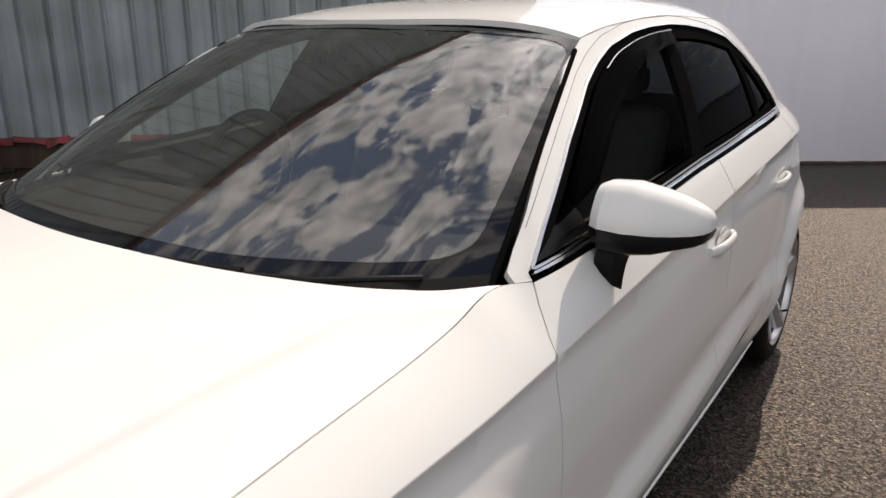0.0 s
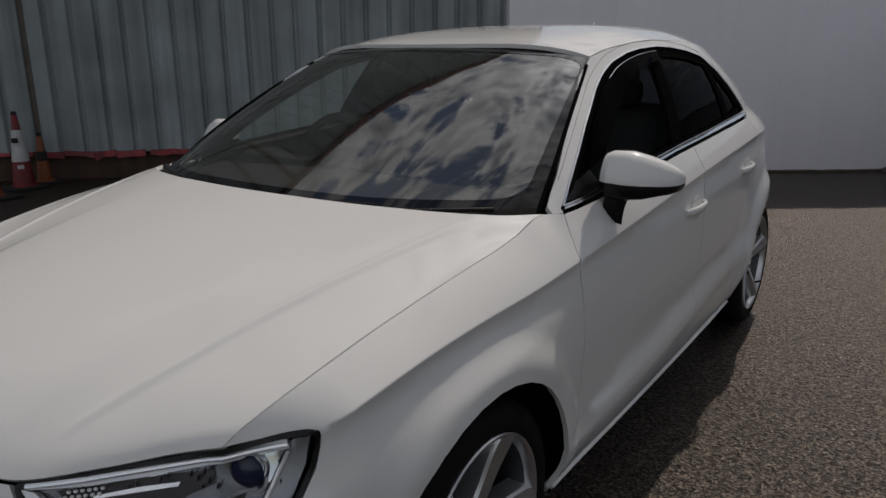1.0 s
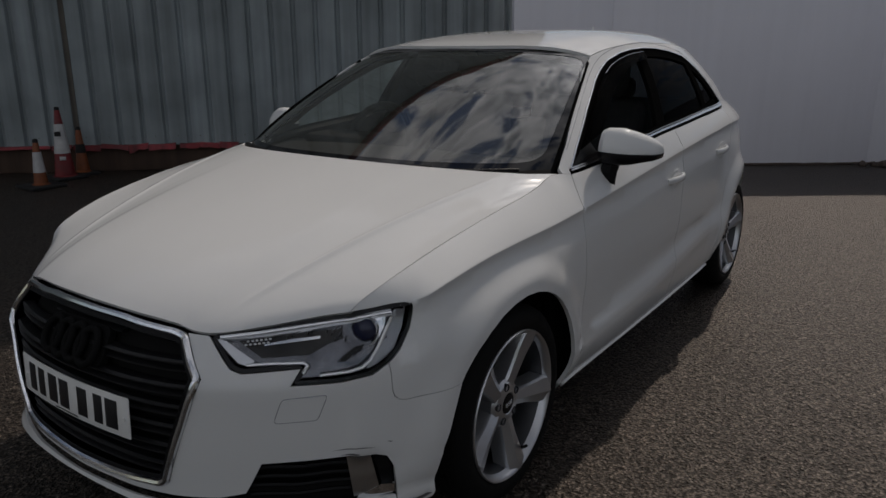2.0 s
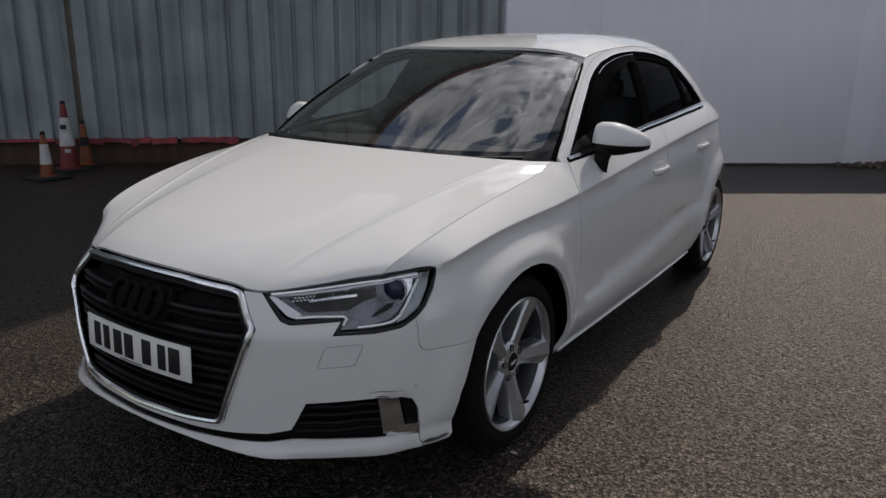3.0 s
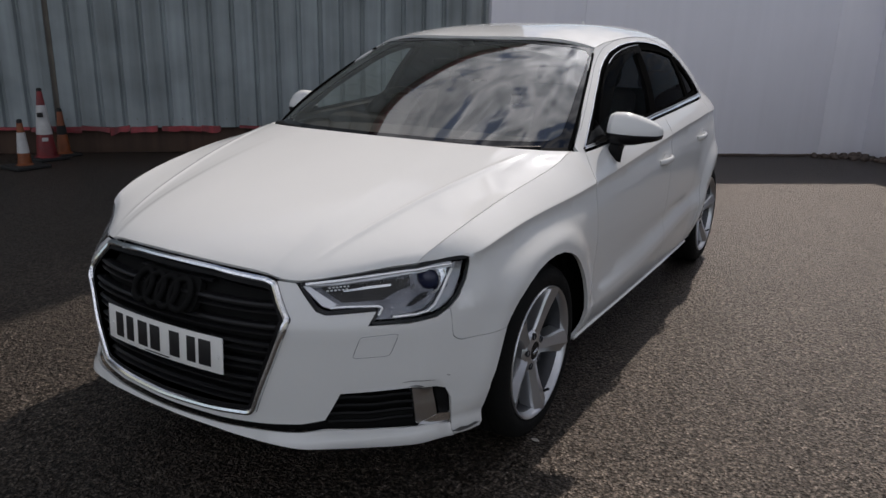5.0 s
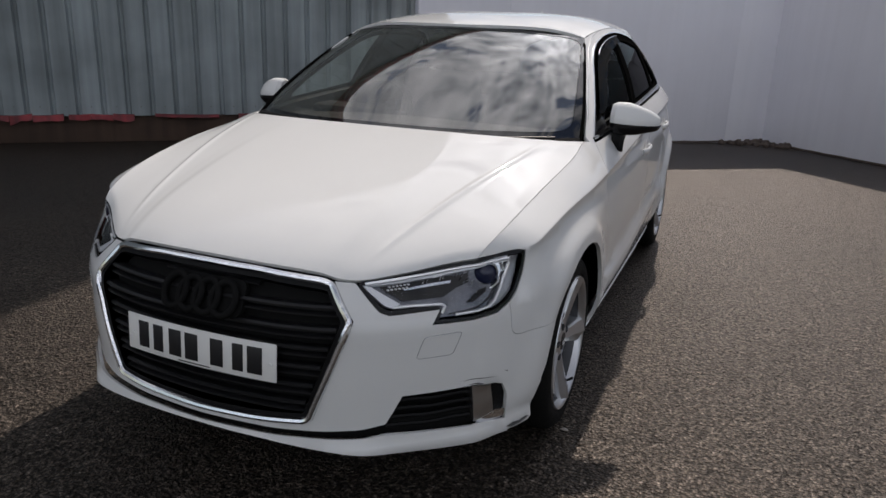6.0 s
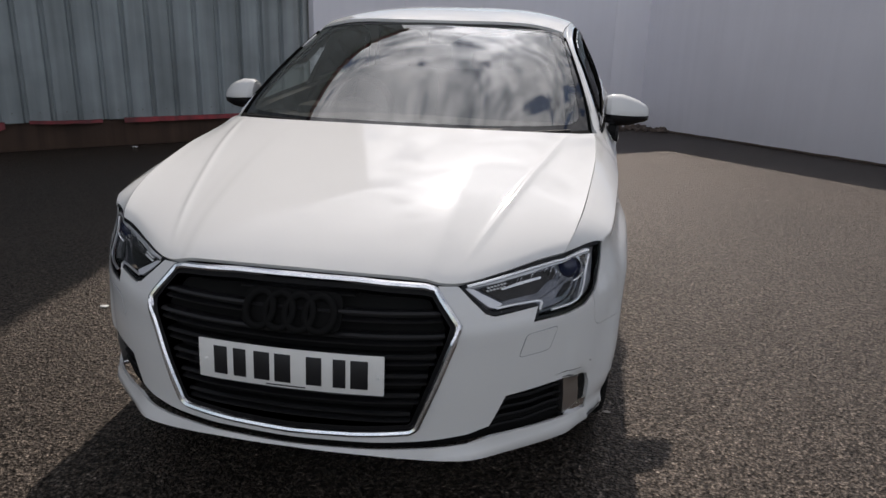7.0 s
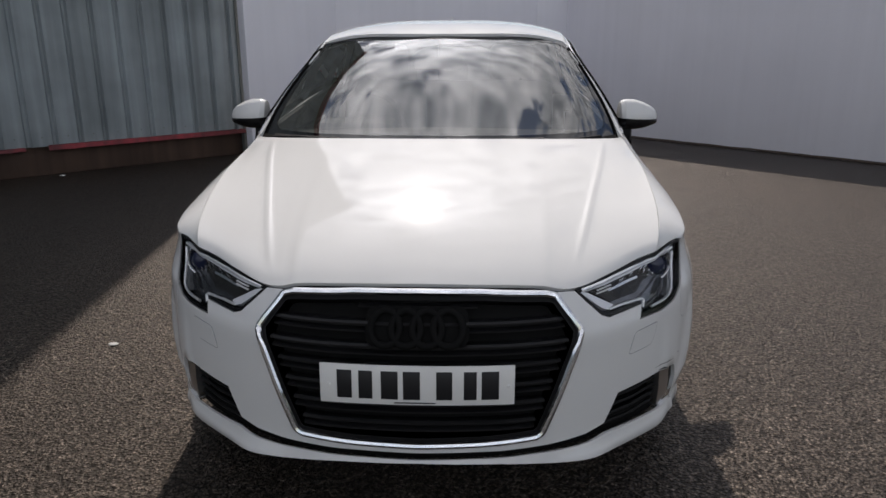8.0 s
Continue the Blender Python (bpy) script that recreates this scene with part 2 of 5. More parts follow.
GY = Curve((-.584, -.528), (-.553, -.501), (-.499, -.450), (-.443, -.400), (-.311, -.300), (-.206, -.200), (-.104, -.100), (0, 0), (.1, .1), (.2, .2), (.3, .3), (.399, .399))
FRONT = Curve((.18, -.03), (.25, -.004), (.32, -.001), (.398, .003), (.45, .004), (.52, .003), (.575, .0035), (.597, -.001), (.62, -.012), (.64, -.022), (.68, -.05), (.72, -.077), (.76, -.10), (.80, -.14))


def side_off(y, z):
    """How far the side stands out from the plan line, up to the shoulder."""
    zs, zc = ZS(y), ZC(y)
    z = min(z, zs)
    door = smooth(.36, .5, y) * (1 - smooth(2.15, 2.3, y))
    s = Curve((.15, -.085), (.19, -.055), (.24, -.018), (zc - .05, .006 + .010 * door), (zc - .006, .010 + .014 * door), (zc + .006, .012 + .012 * door), (zc + .022 + .07 * smooth(.45, .95, y), .010 - .006 * door), (.57, .012), (.64, .016), (zs - .12, .013), (zs - .055, .0035), (zs - .018, -.0012), (zs, .002))(z)
    s += .048 * (1 - smooth(-.36, -.20, y)) * smooth(.275, .205, z)
    s -= .014 * (1 - smooth(-.15, .30, y)) * smooth(zs - .20, zs - .03, z)
    for cy, grow, end in ((.012, 1, .485), (2.648, 1.6, .50)):
        r = math.hypot(y - cy, z - .315)
        s += grow * (.015 * (1 - smooth(.395, end, r)) + .011 * (1 - smooth(.40, .64, r))) * (1 - smooth(zs - .12, zs - .01, z)) * smooth(.20, .42, z)
    return s


def body(u, z):
    """The place on the body's side, nose or tail at plan position u and height z."""
    x, y = PX(u), PY(u)
    e = 1e-3
    tx, ty = PX(u + e) - PX(u - e), PY(u + e) - PY(u - e)
    n = math.hypot(tx, ty)
    nx, ny = ty / n, -tx / n
    f = 1 - smooth(-.80, -.36, u)
    v = min(max(y, -.45), 3.38)
    zs = ZS(max(u, -.62)) if u < 1 else ZS(v)
    ledge = .015 * smooth(.376, .398, z) * (1 - smooth(.43, .60, z)) * smooth(-1.06, -.95, u)
    o = f * (FRONT(min(z, zs)) + ledge) + (1 - f) * side_off(v, min(z, zs))
    plain = f * FRONT(z) + (1 - f) * side_off(v, z) if u < -.57 else o
    if z > zs and u >= -.62:
        g = smooth(.36, .50, u)
        zt = ZT(min(max(u, -.584), 3.38))
        top = OT(max(u, -.584)) * (1 - g) + (XT(v) - x) * g if u < .5 else XT(v) - x
        t = (z - zs) / max(zt - zs, .004)
        k = 1 - smooth(.2, .8, u)
        zr, xr = max(ZR(v), zt + .004), XR(v)
        foot = o
        w = (z - zt) / (zr - zt)
        if t <= 1 or u < .42 or w <= 0:
            t = min(t, 1.3)
            lin = .80 - .12 * k - .25 * smooth(2.3, 2.7, u)
            w = lin * t + (1 - lin) * t ** 2.0
            j = 1 - smooth(.22, .38, u)
            if j > 0:
                a, b = x + nx * top, y + ny * top
                c = max(u, -.584)
                a, b = a + (GX(c) - a) * j, b + (GY(c) - b) * j
                px, py = x + nx * o, y + ny * o
                px, py = px + (a - px) * w, py + (b - py) * w
                if u < -.575:
                    k = smooth(-.62, -.575, u)
                    px, py = x + nx * plain + (px - x - nx * plain) * k, y + ny * plain + (py - y - ny * plain) * k
                return (px, py, z)
            o += (top - o) * w
        else:
            o = top + (xr - XT(v)) * (.62 * w + .38 * w * w ** 1.3)
        if u >= .5:
            return (x + nx * foot + o - foot, y + ny * foot, z)
    if u < -.57:
        o = plain + (o - plain) * smooth(-.62, -.575, u)
    return (x + nx * o, y + ny * o, z)


from mathutils import geometry


# ---- builders ----
def link(name, mesh, mat, parent, label=""):
    mesh.materials.append(mat)
    ob = new(name, mesh)
    if parent is not None:
        ob.parent = parent
    return tagged(ob, label)


def part(name, bm, mat, parent=None, label="", sharp=40):
    """One mesh object from a bmesh, under a thing or a part."""
    bmesh.ops.recalc_face_normals(bm, faces=bm.faces)
    mesh = bpy.data.meshes.new(name)
    bm.to_mesh(mesh)
    bm.free()
    for p in mesh.polygons:
        p.use_smooth = True
    mesh.set_sharp_from_angle(angle=radians(sharp))
    return link(name, mesh, mat, parent, label)


def box(bm, lo, hi, bevel=0.0, m=None, seg=2):
    """A box between two corners, with rounded edges."""
    c = [(p + q) / 2 for p, q in zip(lo, hi)]
    d = [abs(q - p) for p, q in zip(lo, hi)]
    made = bmesh.ops.create_cube(bm, size=1, matrix=Matrix.Translation(c) @ Matrix.Diagonal((*d, 1)))["verts"]
    if bevel:
        edges = {e for v in made for e in v.link_edges}
        made = bmesh.ops.bevel(bm, geom=list(edges), offset=bevel, segments=seg, affect="EDGES", profile=.5)["verts"]
    if m is not None:
        bmesh.ops.transform(bm, matrix=m, verts=list({v for v in made}))
    return made


def lathe(bm, profile, m, steps=48, close=False):
    """Turns a profile of (radius, along) round the z axis of m."""
    rings = []
    for r, h in profile:
        rings.append([bm.verts.new(m @ Vector((r * math.cos(2 * math.pi * i / steps), r * math.sin(2 * math.pi * i / steps), h))) for i in range(steps)])
    pairs = list(zip(rings, rings[1:])) + ([(rings[-1], rings[0])] if close else [])
    for a, b in pairs:
        for i in range(steps):
            bm.faces.new((a[i], a[(i + 1) % steps], b[(i + 1) % steps], b[i]))
    return rings


def tube(bm, path, radius, steps=8, taper=None, closed=False):
    """A round bar along a line of points."""
    pts = [Vector(p) for p in path]
    rings = []
    for i, p in enumerate(pts):
        a, b = pts[max(i - 1, 0)], pts[min(i + 1, len(pts) - 1)]
        if closed:
            a, b = pts[i - 1], pts[(i + 1) % len(pts)]
        q = (b - a).normalized().to_track_quat("Z", "Y")
        r = radius * (taper[i] if taper else 1)
        rings.append([bm.verts.new(p + q @ Vector((r * math.cos(2 * math.pi * k / steps), r * math.sin(2 * math.pi * k / steps), 0))) for k in range(steps)])
    for a, b in list(zip(rings, rings[1:])) + ([(rings[-1], rings[0])] if closed else []):
        for k in range(steps):
            bm.faces.new((a[k], a[(k + 1) % steps], b[(k + 1) % steps], b[k]))
    if not closed:
        bm.faces.new(rings[0][::-1])
        bm.faces.new(rings[-1])


def inside(p, ring):
    hit = False
    for (ax, ay), (bx, by) in zip(ring, ring[1:] + ring[:1]):
        if (ay > p[1]) != (by > p[1]) and p[0] < (bx - ax) * (p[1] - ay) / (by - ay) + ax:
            hit = not hit
    return hit


def resample(ring, step):
    out = []
    for a, b in zip(ring, ring[1:] + ring[:1]):
        n = max(1, math.ceil(math.dist(a, b) / step))
        out += [(a[0] + (b[0] - a[0]) * i / n, a[1] + (b[1] - a[1]) * i / n) for i in range(n)]
    return out


def open_line(line, step):
    """Points along a line, without closing it."""
    line = list(line)
    out = [line[0]]
    for a, b in zip(line, line[1:]):
        n = max(1, math.ceil(math.dist(a, b) / step))
        out += [(a[0] + (b[0] - a[0]) * i / n, a[1] + (b[1] - a[1]) * i / n) for i in range(1, n + 1)]
    return out


def rounded(ring, r, steps=4):
    """A ring of points with its corners rounded."""
    out = []
    n = len(ring)
    for i, p in enumerate(ring):
        a, b = ring[i - 1], ring[(i + 1) % n]
        la, lb = math.dist(a, p), math.dist(b, p)
        k = min(r, la * .45, lb * .45)
        s = (p[0] + (a[0] - p[0]) * k / la, p[1] + (a[1] - p[1]) * k / la)
        e = (p[0] + (b[0] - p[0]) * k / lb, p[1] + (b[1] - p[1]) * k / lb)
        for j in range(steps + 1):
            t = j / steps
            out.append(tuple(s[c] * (1 - t) ** 2 + 2 * p[c] * t * (1 - t) + e[c] * t * t for c in (0, 1)))
    return out


def shrink(ring, g):
    """The ring moved inwards by g."""
    area = sum(a[0] * b[1] - b[0] * a[1] for a, b in zip(ring, ring[1:] + ring[:1]))
    s = 1 if area > 0 else -1
    out = []
    n = len(ring)
    for i, p in enumerate(ring):
        a, b = ring[i - 1], ring[(i + 1) % n]
        d1, d2 = Vector((p[0] - a[0], p[1] - a[1])), Vector((b[0] - p[0], b[1] - p[1]))
        d1.normalize()
        d2.normalize()
        n1, n2 = Vector((-d1.y, d1.x)) * s, Vector((-d2.y, d2.x)) * s
        m = n1 + n2
        if m.length < .2:
            m = n1.copy()
        k = g / max(m.length * .5, .45) / 1.0
        m.normalize()
        out.append((p[0] + m.x * k, p[1] + m.y * k))
    return out


def panel(name, face, ring, mat, parent, label="", step=.03, gap=.002, depth=.014, holes=(), rows=(), side=1, lift=0.0):
    """A sheet of the surface face(a, b), trimmed to a ring of (a, b), with its edges folded inwards.
    rows: lines of (a, b) that the mesh follows; lift: metres above the surface; side -1 mirrors it."""
    e = 1.5e-3

    def spot(a, b):
        p = Vector(face(a, b))
        da, db = Vector(face(a + e, b)) - Vector(face(a - e, b)), Vector(face(a, b + e)) - Vector(face(a, b - e))
        n = da.cross(db)
        n = n.normalized() if n.length > 1e-12 else Vector((0, 0, 1))
        return p, n

    rings = [resample(shrink(list(r), g), step * .7) for r, g in [(ring, gap)] + [(h, -gap) for h in holes]]
    pts, edges = [], []
    for r in rings:
        k = len(pts)
        pts += r
        edges += [(k + i, k + (i + 1) % len(r)) for i in range(len(r))]
    border = len(pts)
    lo = [min(p[c] for p in rings[0]) for c in (0, 1)]
    hi = [max(p[c] for p in rings[0]) for c in (0, 1)]
    near = np.array(pts)

    def add(p, clear):
        if inside(p, rings[0]) and not any(inside(p, h) for h in rings[1:]) and np.hypot(*(near[:border] - p).T).min() > clear:
            pts.append(p)

    lines = [q for row in rows for q in open_line(row, step * .7)]
    for q in lines:
        add(q, step * .25)
    kept = np.array(pts[border:]) if len(pts) > border else np.zeros((0, 2))
    b = lo[1] + step / 2
    while b < hi[1]:
        a = lo[0] + step / 2
        while a < hi[0]:
            if not len(kept) or np.hypot(*(kept - (a, b)).T).min() > step * .3:
                add((a, b), step * .45)
            a += step
        b += step
    v2, _, tris, *_ = geometry.delaunay_2d_cdt([Vector(p) for p in pts], edges, [], 0, 1e-7)
    tris = [t for t in tris if inside(c := tuple(sum(v2[i][k] for i in t) / 3 for k in (0, 1)), rings[0]) and not any(inside(c, h) for h in rings[1:])]
    spots = [spot(v.x, v.y) for v in v2]
    away = 0.0
    for p, n in spots:
        away += n.dot(p - Vector((0, min(max(p.y, .3), 2.6), .55)))
    sign = 1 if away > 0 else -1
    verts = [p + n * sign * lift for p, n in spots]
    norms = [n * sign for p, n in spots]
    faces = []
    for t in tris:
        i, j, k = t
        f = (verts[j] - verts[i]).cross(verts[k] - verts[i])
        faces.append((i, j, k) if f.dot(norms[i]) > 0 else (k, j, i))
    if depth:
        for r in rings:
            k = len(verts)
            loop = [spot(*p) for p in r]
            for p, n in loop:
                verts += [p + n * sign * lift, p - n * sign * (depth - lift)]
            c = len(r)
            for i in range(c):
                a = (loop[(i + 1) % c][0] - loop[i - 1][0]).cross(loop[i][1] * sign).normalized()
                out = a if r is rings[0] else -a
                norms += [out, out]
            for i in range(c):
                j = (i + 1) % c
                q = (k + 2 * i, k + 2 * j, k + 2 * j + 1, k + 2 * i + 1)
                f = (verts[q[1]] - verts[q[0]]).cross(verts[q[2]] - verts[q[0]])
                if f.dot(norms[q[0]]) < 0:
                    for w in range(k, k + 2 * c):
                        norms[w] = -norms[w]
                    break
            for i in range(c):
                j = (i + 1) % c
                q = (k + 2 * i, k + 2 * j, k + 2 * j + 1, k + 2 * i + 1)
                faces.append(q)
    if side < 0:
        verts = [Vector((-v.x, v.y, v.z)) for v in verts]
        norms = [Vector((-v.x, v.y, v.z)) for v in norms]
        faces = [f[::-1] for f in faces]
    mesh = bpy.data.meshes.new(name)
    mesh.from_pydata(verts, [], faces)
    mesh.update()
    for p in mesh.polygons:
        p.use_smooth = True
    mesh.normals_split_custom_set_from_vertices([n if n.length > .1 else Vector((0, 0, 1)) for n in norms])
    return link(name, mesh, mat, parent, label)


def mirrored(half):
    """A ring symmetric about the middle, from its half on the positive side."""
    return list(half) + [(-a, b) for a, b in reversed(half) if abs(a) > 1e-6]


def nose(w, z):
    """The body's surface, by the signed way round from the middle of the nose."""
    p = body(U0 + abs(w), z)
    return (p[0] if w >= 0 else -p[0], p[1], p[2])


def spline(*points):
    """A line in space through the points, by 0 to 1."""
    ds = [0.0]
    for a, b in zip(points, points[1:]):
        ds.append(ds[-1] + math.dist(a, b))
    c = [Curve(*[(d / ds[-1], p[k]) for d, p in zip(ds, points)]) for k in range(3)]
    return lambda t: Vector((c[0](t), c[1](t), c[2](t)))


def wide(*points):
    """A line through points on one half and their mirror images, by 0 (the middle) to 1."""
    full = spline(*[(-x, y, z) for x, y, z in points[:0:-1]], *points)
    return lambda t: full(.5 + .5 * t)


def coons(left, right, start, end):
    """A patch between four lines: left(t), right(t) run with t; start(s), end(s) join them at t = 0 and 1."""
    p00, p01, p10, p11 = left(0), left(1), right(0), right(1)

    def at(s, t):
        return (left(t) * (1 - s) + right(t) * s + start(s) * (1 - t) + end(s) * t
                - (p00 * (1 - s) * (1 - t) + p10 * s * (1 - t) + p01 * (1 - s) * t + p11 * s * t))
    return at


# ---- the yard ----
def ground_material():
    m = material("tarmac", (.10, .094, .088), .42, vary=0)
    t = m.node_tree
    n, l = t.nodes, t.links
    b = n["Principled BSDF"]
    co = n.new("ShaderNodeTexCoord")
    cell, cell2 = n.new("ShaderNodeTexVoronoi"), n.new("ShaderNodeTexVoronoi")
    cell.inputs["Scale"].default_value, cell2.inputs["Scale"].default_value = 92, 210
    patch, stain = n.new("ShaderNodeTexNoise"), n.new("ShaderNodeTexNoise")
    patch.inputs["Scale"].default_value, patch.inputs["Detail"].default_value = 1.1, 6
    stain.inputs["Scale"].default_value, stain.inputs["Detail"].default_value = 13, 8
    for k in (cell, cell2, patch, stain):
        l.new(co.outputs["Object"], k.inputs["Vector"])
    hue = n.new("ShaderNodeSeparateColor")
    l.new(cell.outputs["Color"], hue.inputs[0])
    stones = n.new("ShaderNodeValToRGB")
    r = stones.color_ramp
    r.elements[0].color, r.elements[1].color = (.0200, .0147, .0113, 1), (.17, .143, .121, 1)
    r.elements[0].position, r.elements[1].position = .05, 1
    for at, c in ((.55, (.0315, .0238, .0187, 1)), (.93, (.048, .0372, .030, 1))):
        k = r.elements.new(at)
        k.color = c
    l.new(hue.outputs[0], stones.inputs[0])
    gap = n.new("ShaderNodeMapRange")
    gap.inputs["From Min"].default_value, gap.inputs["From Max"].default_value = .30, .60
    gap.inputs["To Min"].default_value, gap.inputs["To Max"].default_value = 1.4, .30
    l.new(cell.outputs["Distance"], gap.inputs["Value"])
    # worn pits where binder and chippings are lost
    pit = n.new("ShaderNodeTexNoise")
    pit.inputs["Scale"].default_value, pit.inputs["Detail"].default_value = 46, 4
    l.new(co.outputs["Object"], pit.inputs["Vector"])
    hollow = n.new("ShaderNodeMapRange")
    hollow.inputs["From Min"].default_value, hollow.inputs["From Max"].default_value = .42, .53
    hollow.inputs["To Min"].default_value, hollow.inputs["To Max"].default_value = .48, 1.25
    l.new(pit.outputs["Fac"], hollow.inputs["Value"])
    joint = n.new("ShaderNodeMath")
    joint.operation = "MULTIPLY"
    l.new(gap.outputs[0], joint.inputs[0])
    l.new(hollow.outputs[0], joint.inputs[1])
    # open joints and pits have no gloss
    sheen = n.new("ShaderNodeMath")
    sheen.operation = "MULTIPLY_ADD"
    sheen.inputs[1].default_value, sheen.inputs[2].default_value = .72, .11
    l.new(joint.outputs[0], sheen.inputs[0])
    l.new(sheen.outputs[0], b.inputs["Specular IOR Level"])
    wide = n.new("ShaderNodeMapRange")
    wide.inputs["From Min"].default_value, wide.inputs["From Max"].default_value = .3, .7
    wide.inputs["To Min"].default_value, wide.inputs["To Max"].default_value = .68, 1.3
    l.new(patch.outputs["Fac"], wide.inputs["Value"])
    mid = n.new("ShaderNodeMapRange")
    mid.inputs["From Min"].default_value, mid.inputs["From Max"].default_value = .3, .7
    mid.inputs["To Min"].default_value, mid.inputs["To Max"].default_value = .62, 1.25
    l.new(stain.outputs["Fac"], mid.inputs["Value"])
    f1, f2 = n.new("ShaderNodeMath"), n.new("ShaderNodeMath")
    f1.operation = f2.operation = "MULTIPLY"
    l.new(joint.outputs[0], f1.inputs[0])
    l.new(wide.outputs[0], f1.inputs[1])
    l.new(f1.outputs[0], f2.inputs[0])
    l.new(mid.outputs[0], f2.inputs[1])
    hsv = n.new("ShaderNodeHueSaturation")
    l.new(stones.outputs[0], hsv.inputs["Color"])
    l.new(f2.outputs[0], hsv.inputs["Value"])
    l.new(hsv.outputs[0], b.inputs["Base Color"])
    bp, bp2 = n.new("ShaderNodeBump"), n.new("ShaderNodeBump")
    bp.inputs["Distance"].default_value, bp2.inputs["Distance"].default_value = .011, .004
    bp.invert = bp2.invert = True
    l.new(cell.outputs["Distance"], bp.inputs["Height"])
    l.new(cell2.outputs["Distance"], bp2.inputs["Height"])
    l.new(bp.outputs[0], bp2.inputs["Normal"])
    bp3 = n.new("ShaderNodeBump")
    bp3.inputs["Distance"].default_value = .009
    l.new(pit.outputs["Fac"], bp3.inputs["Height"])
    l.new(bp2.outputs[0], bp3.inputs["Normal"])
    l.new(bp3.outputs[0], b.inputs["Normal"])
    return m


def wall_material(name, colour, streak, rough=.8):
    """Painted wall with rain streaks that run down it, blotches and fine relief."""
    m = material(name, colour, rough)
    t = m.node_tree
    n, l = t.nodes, t.links
    b = n["Principled BSDF"]
    co, mp = n.new("ShaderNodeTexCoord"), n.new("ShaderNodeMapping")
    mp.inputs["Scale"].default_value = (9, 9, .35)
    l.new(co.outputs["Object"], mp.inputs[0])
    run, blot, fine = (n.new("ShaderNodeTexNoise") for _ in range(3))
    l.new(mp.outputs[0], run.inputs["Vector"])
    for k, s in ((run, 1.0), (blot, 1.6), (fine, 90.0)):
        k.inputs["Scale"].default_value, k.inputs["Detail"].default_value = s, 5
        if k is not run:
            l.new(co.outputs["Object"], k.inputs["Vector"])
    tot = n.new("ShaderNodeMath")
    tot.operation = "MULTIPLY"
    for k, s in ((run, 0), (blot, 1)):
        rg = n.new("ShaderNodeMapRange")
        rg.inputs["From Min"].default_value, rg.inputs["From Max"].default_value = .3, .7
        rg.inputs["To Min"].default_value, rg.inputs["To Max"].default_value = 1 - streak, 1 + streak * .4
        l.new(k.outputs["Fac"], rg.inputs["Value"])
        l.new(rg.outputs[0], tot.inputs[s])
    hsv = n.new("ShaderNodeHueSaturation")
    hsv.inputs["Color"].default_value = (*colour, 1)
    l.new(tot.outputs[0], hsv.inputs["Value"])
    l.new(hsv.outputs[0], b.inputs["Base Color"])
    bp = n.new("ShaderNodeBump")
    bp.inputs["Distance"].default_value = .002
    l.new(fine.outputs["Fac"], bp.inputs["Height"])
    l.new(bp.outputs[0], b.inputs["Normal"])
    return m


TARMAC = ground_material()
TARMAC.node_tree.nodes["Principled BSDF"].inputs["Specular Tint"].default_value = (1, .845, .71, 1)
RENDER = wall_material("painted_render", (.76, .755, .81), .028)
CLAD = wall_material("weathered_cladding", (.265, .305, .32), .30, .55)
RUST = wall_material("rusty_grime", (.15, .135, .115), .6, .8)
CLADDIRT = wall_material("grimy_cladding", (.17, .18, .17), .25, .7)
REDTRIM = wall_material("red_painted_trim", (.24, .012, .020), .6, .5)
PLINTH = wall_material("brown_plinth", (.075, .045, .032), .3, .9)
MORTAR = material("rubble_grime", (.075, .055, .045), .95, vary=.4, scale=20, bump=.006, fine=60)
ROOFING = material("grey_roofing", (.2, .2, .2), .8)

bm = bmesh.new()
bmesh.ops.create_grid(bm, x_segments=8, y_segments=8, size=600)
ground = part("ground", bm, TARMAC)
tagged(ground, "grey-brown tarmac yard with exposed stone chippings", "ground", kind="structure")

CORNER = Vector((1.56, 8.835))            # where the two white walls meet
BACK = Vector((-math.cos(radians(37.0)), -math.sin(radians(37.0))))
RIGHT = Vector((math.cos(radians(44.5)), -math.sin(radians(44.5))))
WALL_H, SHED_H = 2.05, 7.10
BACK_LEN = 5.01
SHED = Vector((-2.45, 6.49))             # where the metal-clad building begins
ALONG = Vector((-math.cos(radians(44)), -math.sin(radians(44))))


def slab(bm, a, b, thick, z0, z1, bevel=.006):
    """An upright slab from plan point a to b, its face on that line, its body behind it."""
    d = (b - a).normalized()
    n = Vector((-d.y, d.x))
    if n.y < 0:
        n = -n
    m = Matrix(((d.x, n.x, 0, a.x), (d.y, n.y, 0, a.y), (0, 0, 1, 0), (0, 0, 0, 1)))
    return box(bm, (0, 0, z0), ((b - a).length, thick, z1), bevel, m)


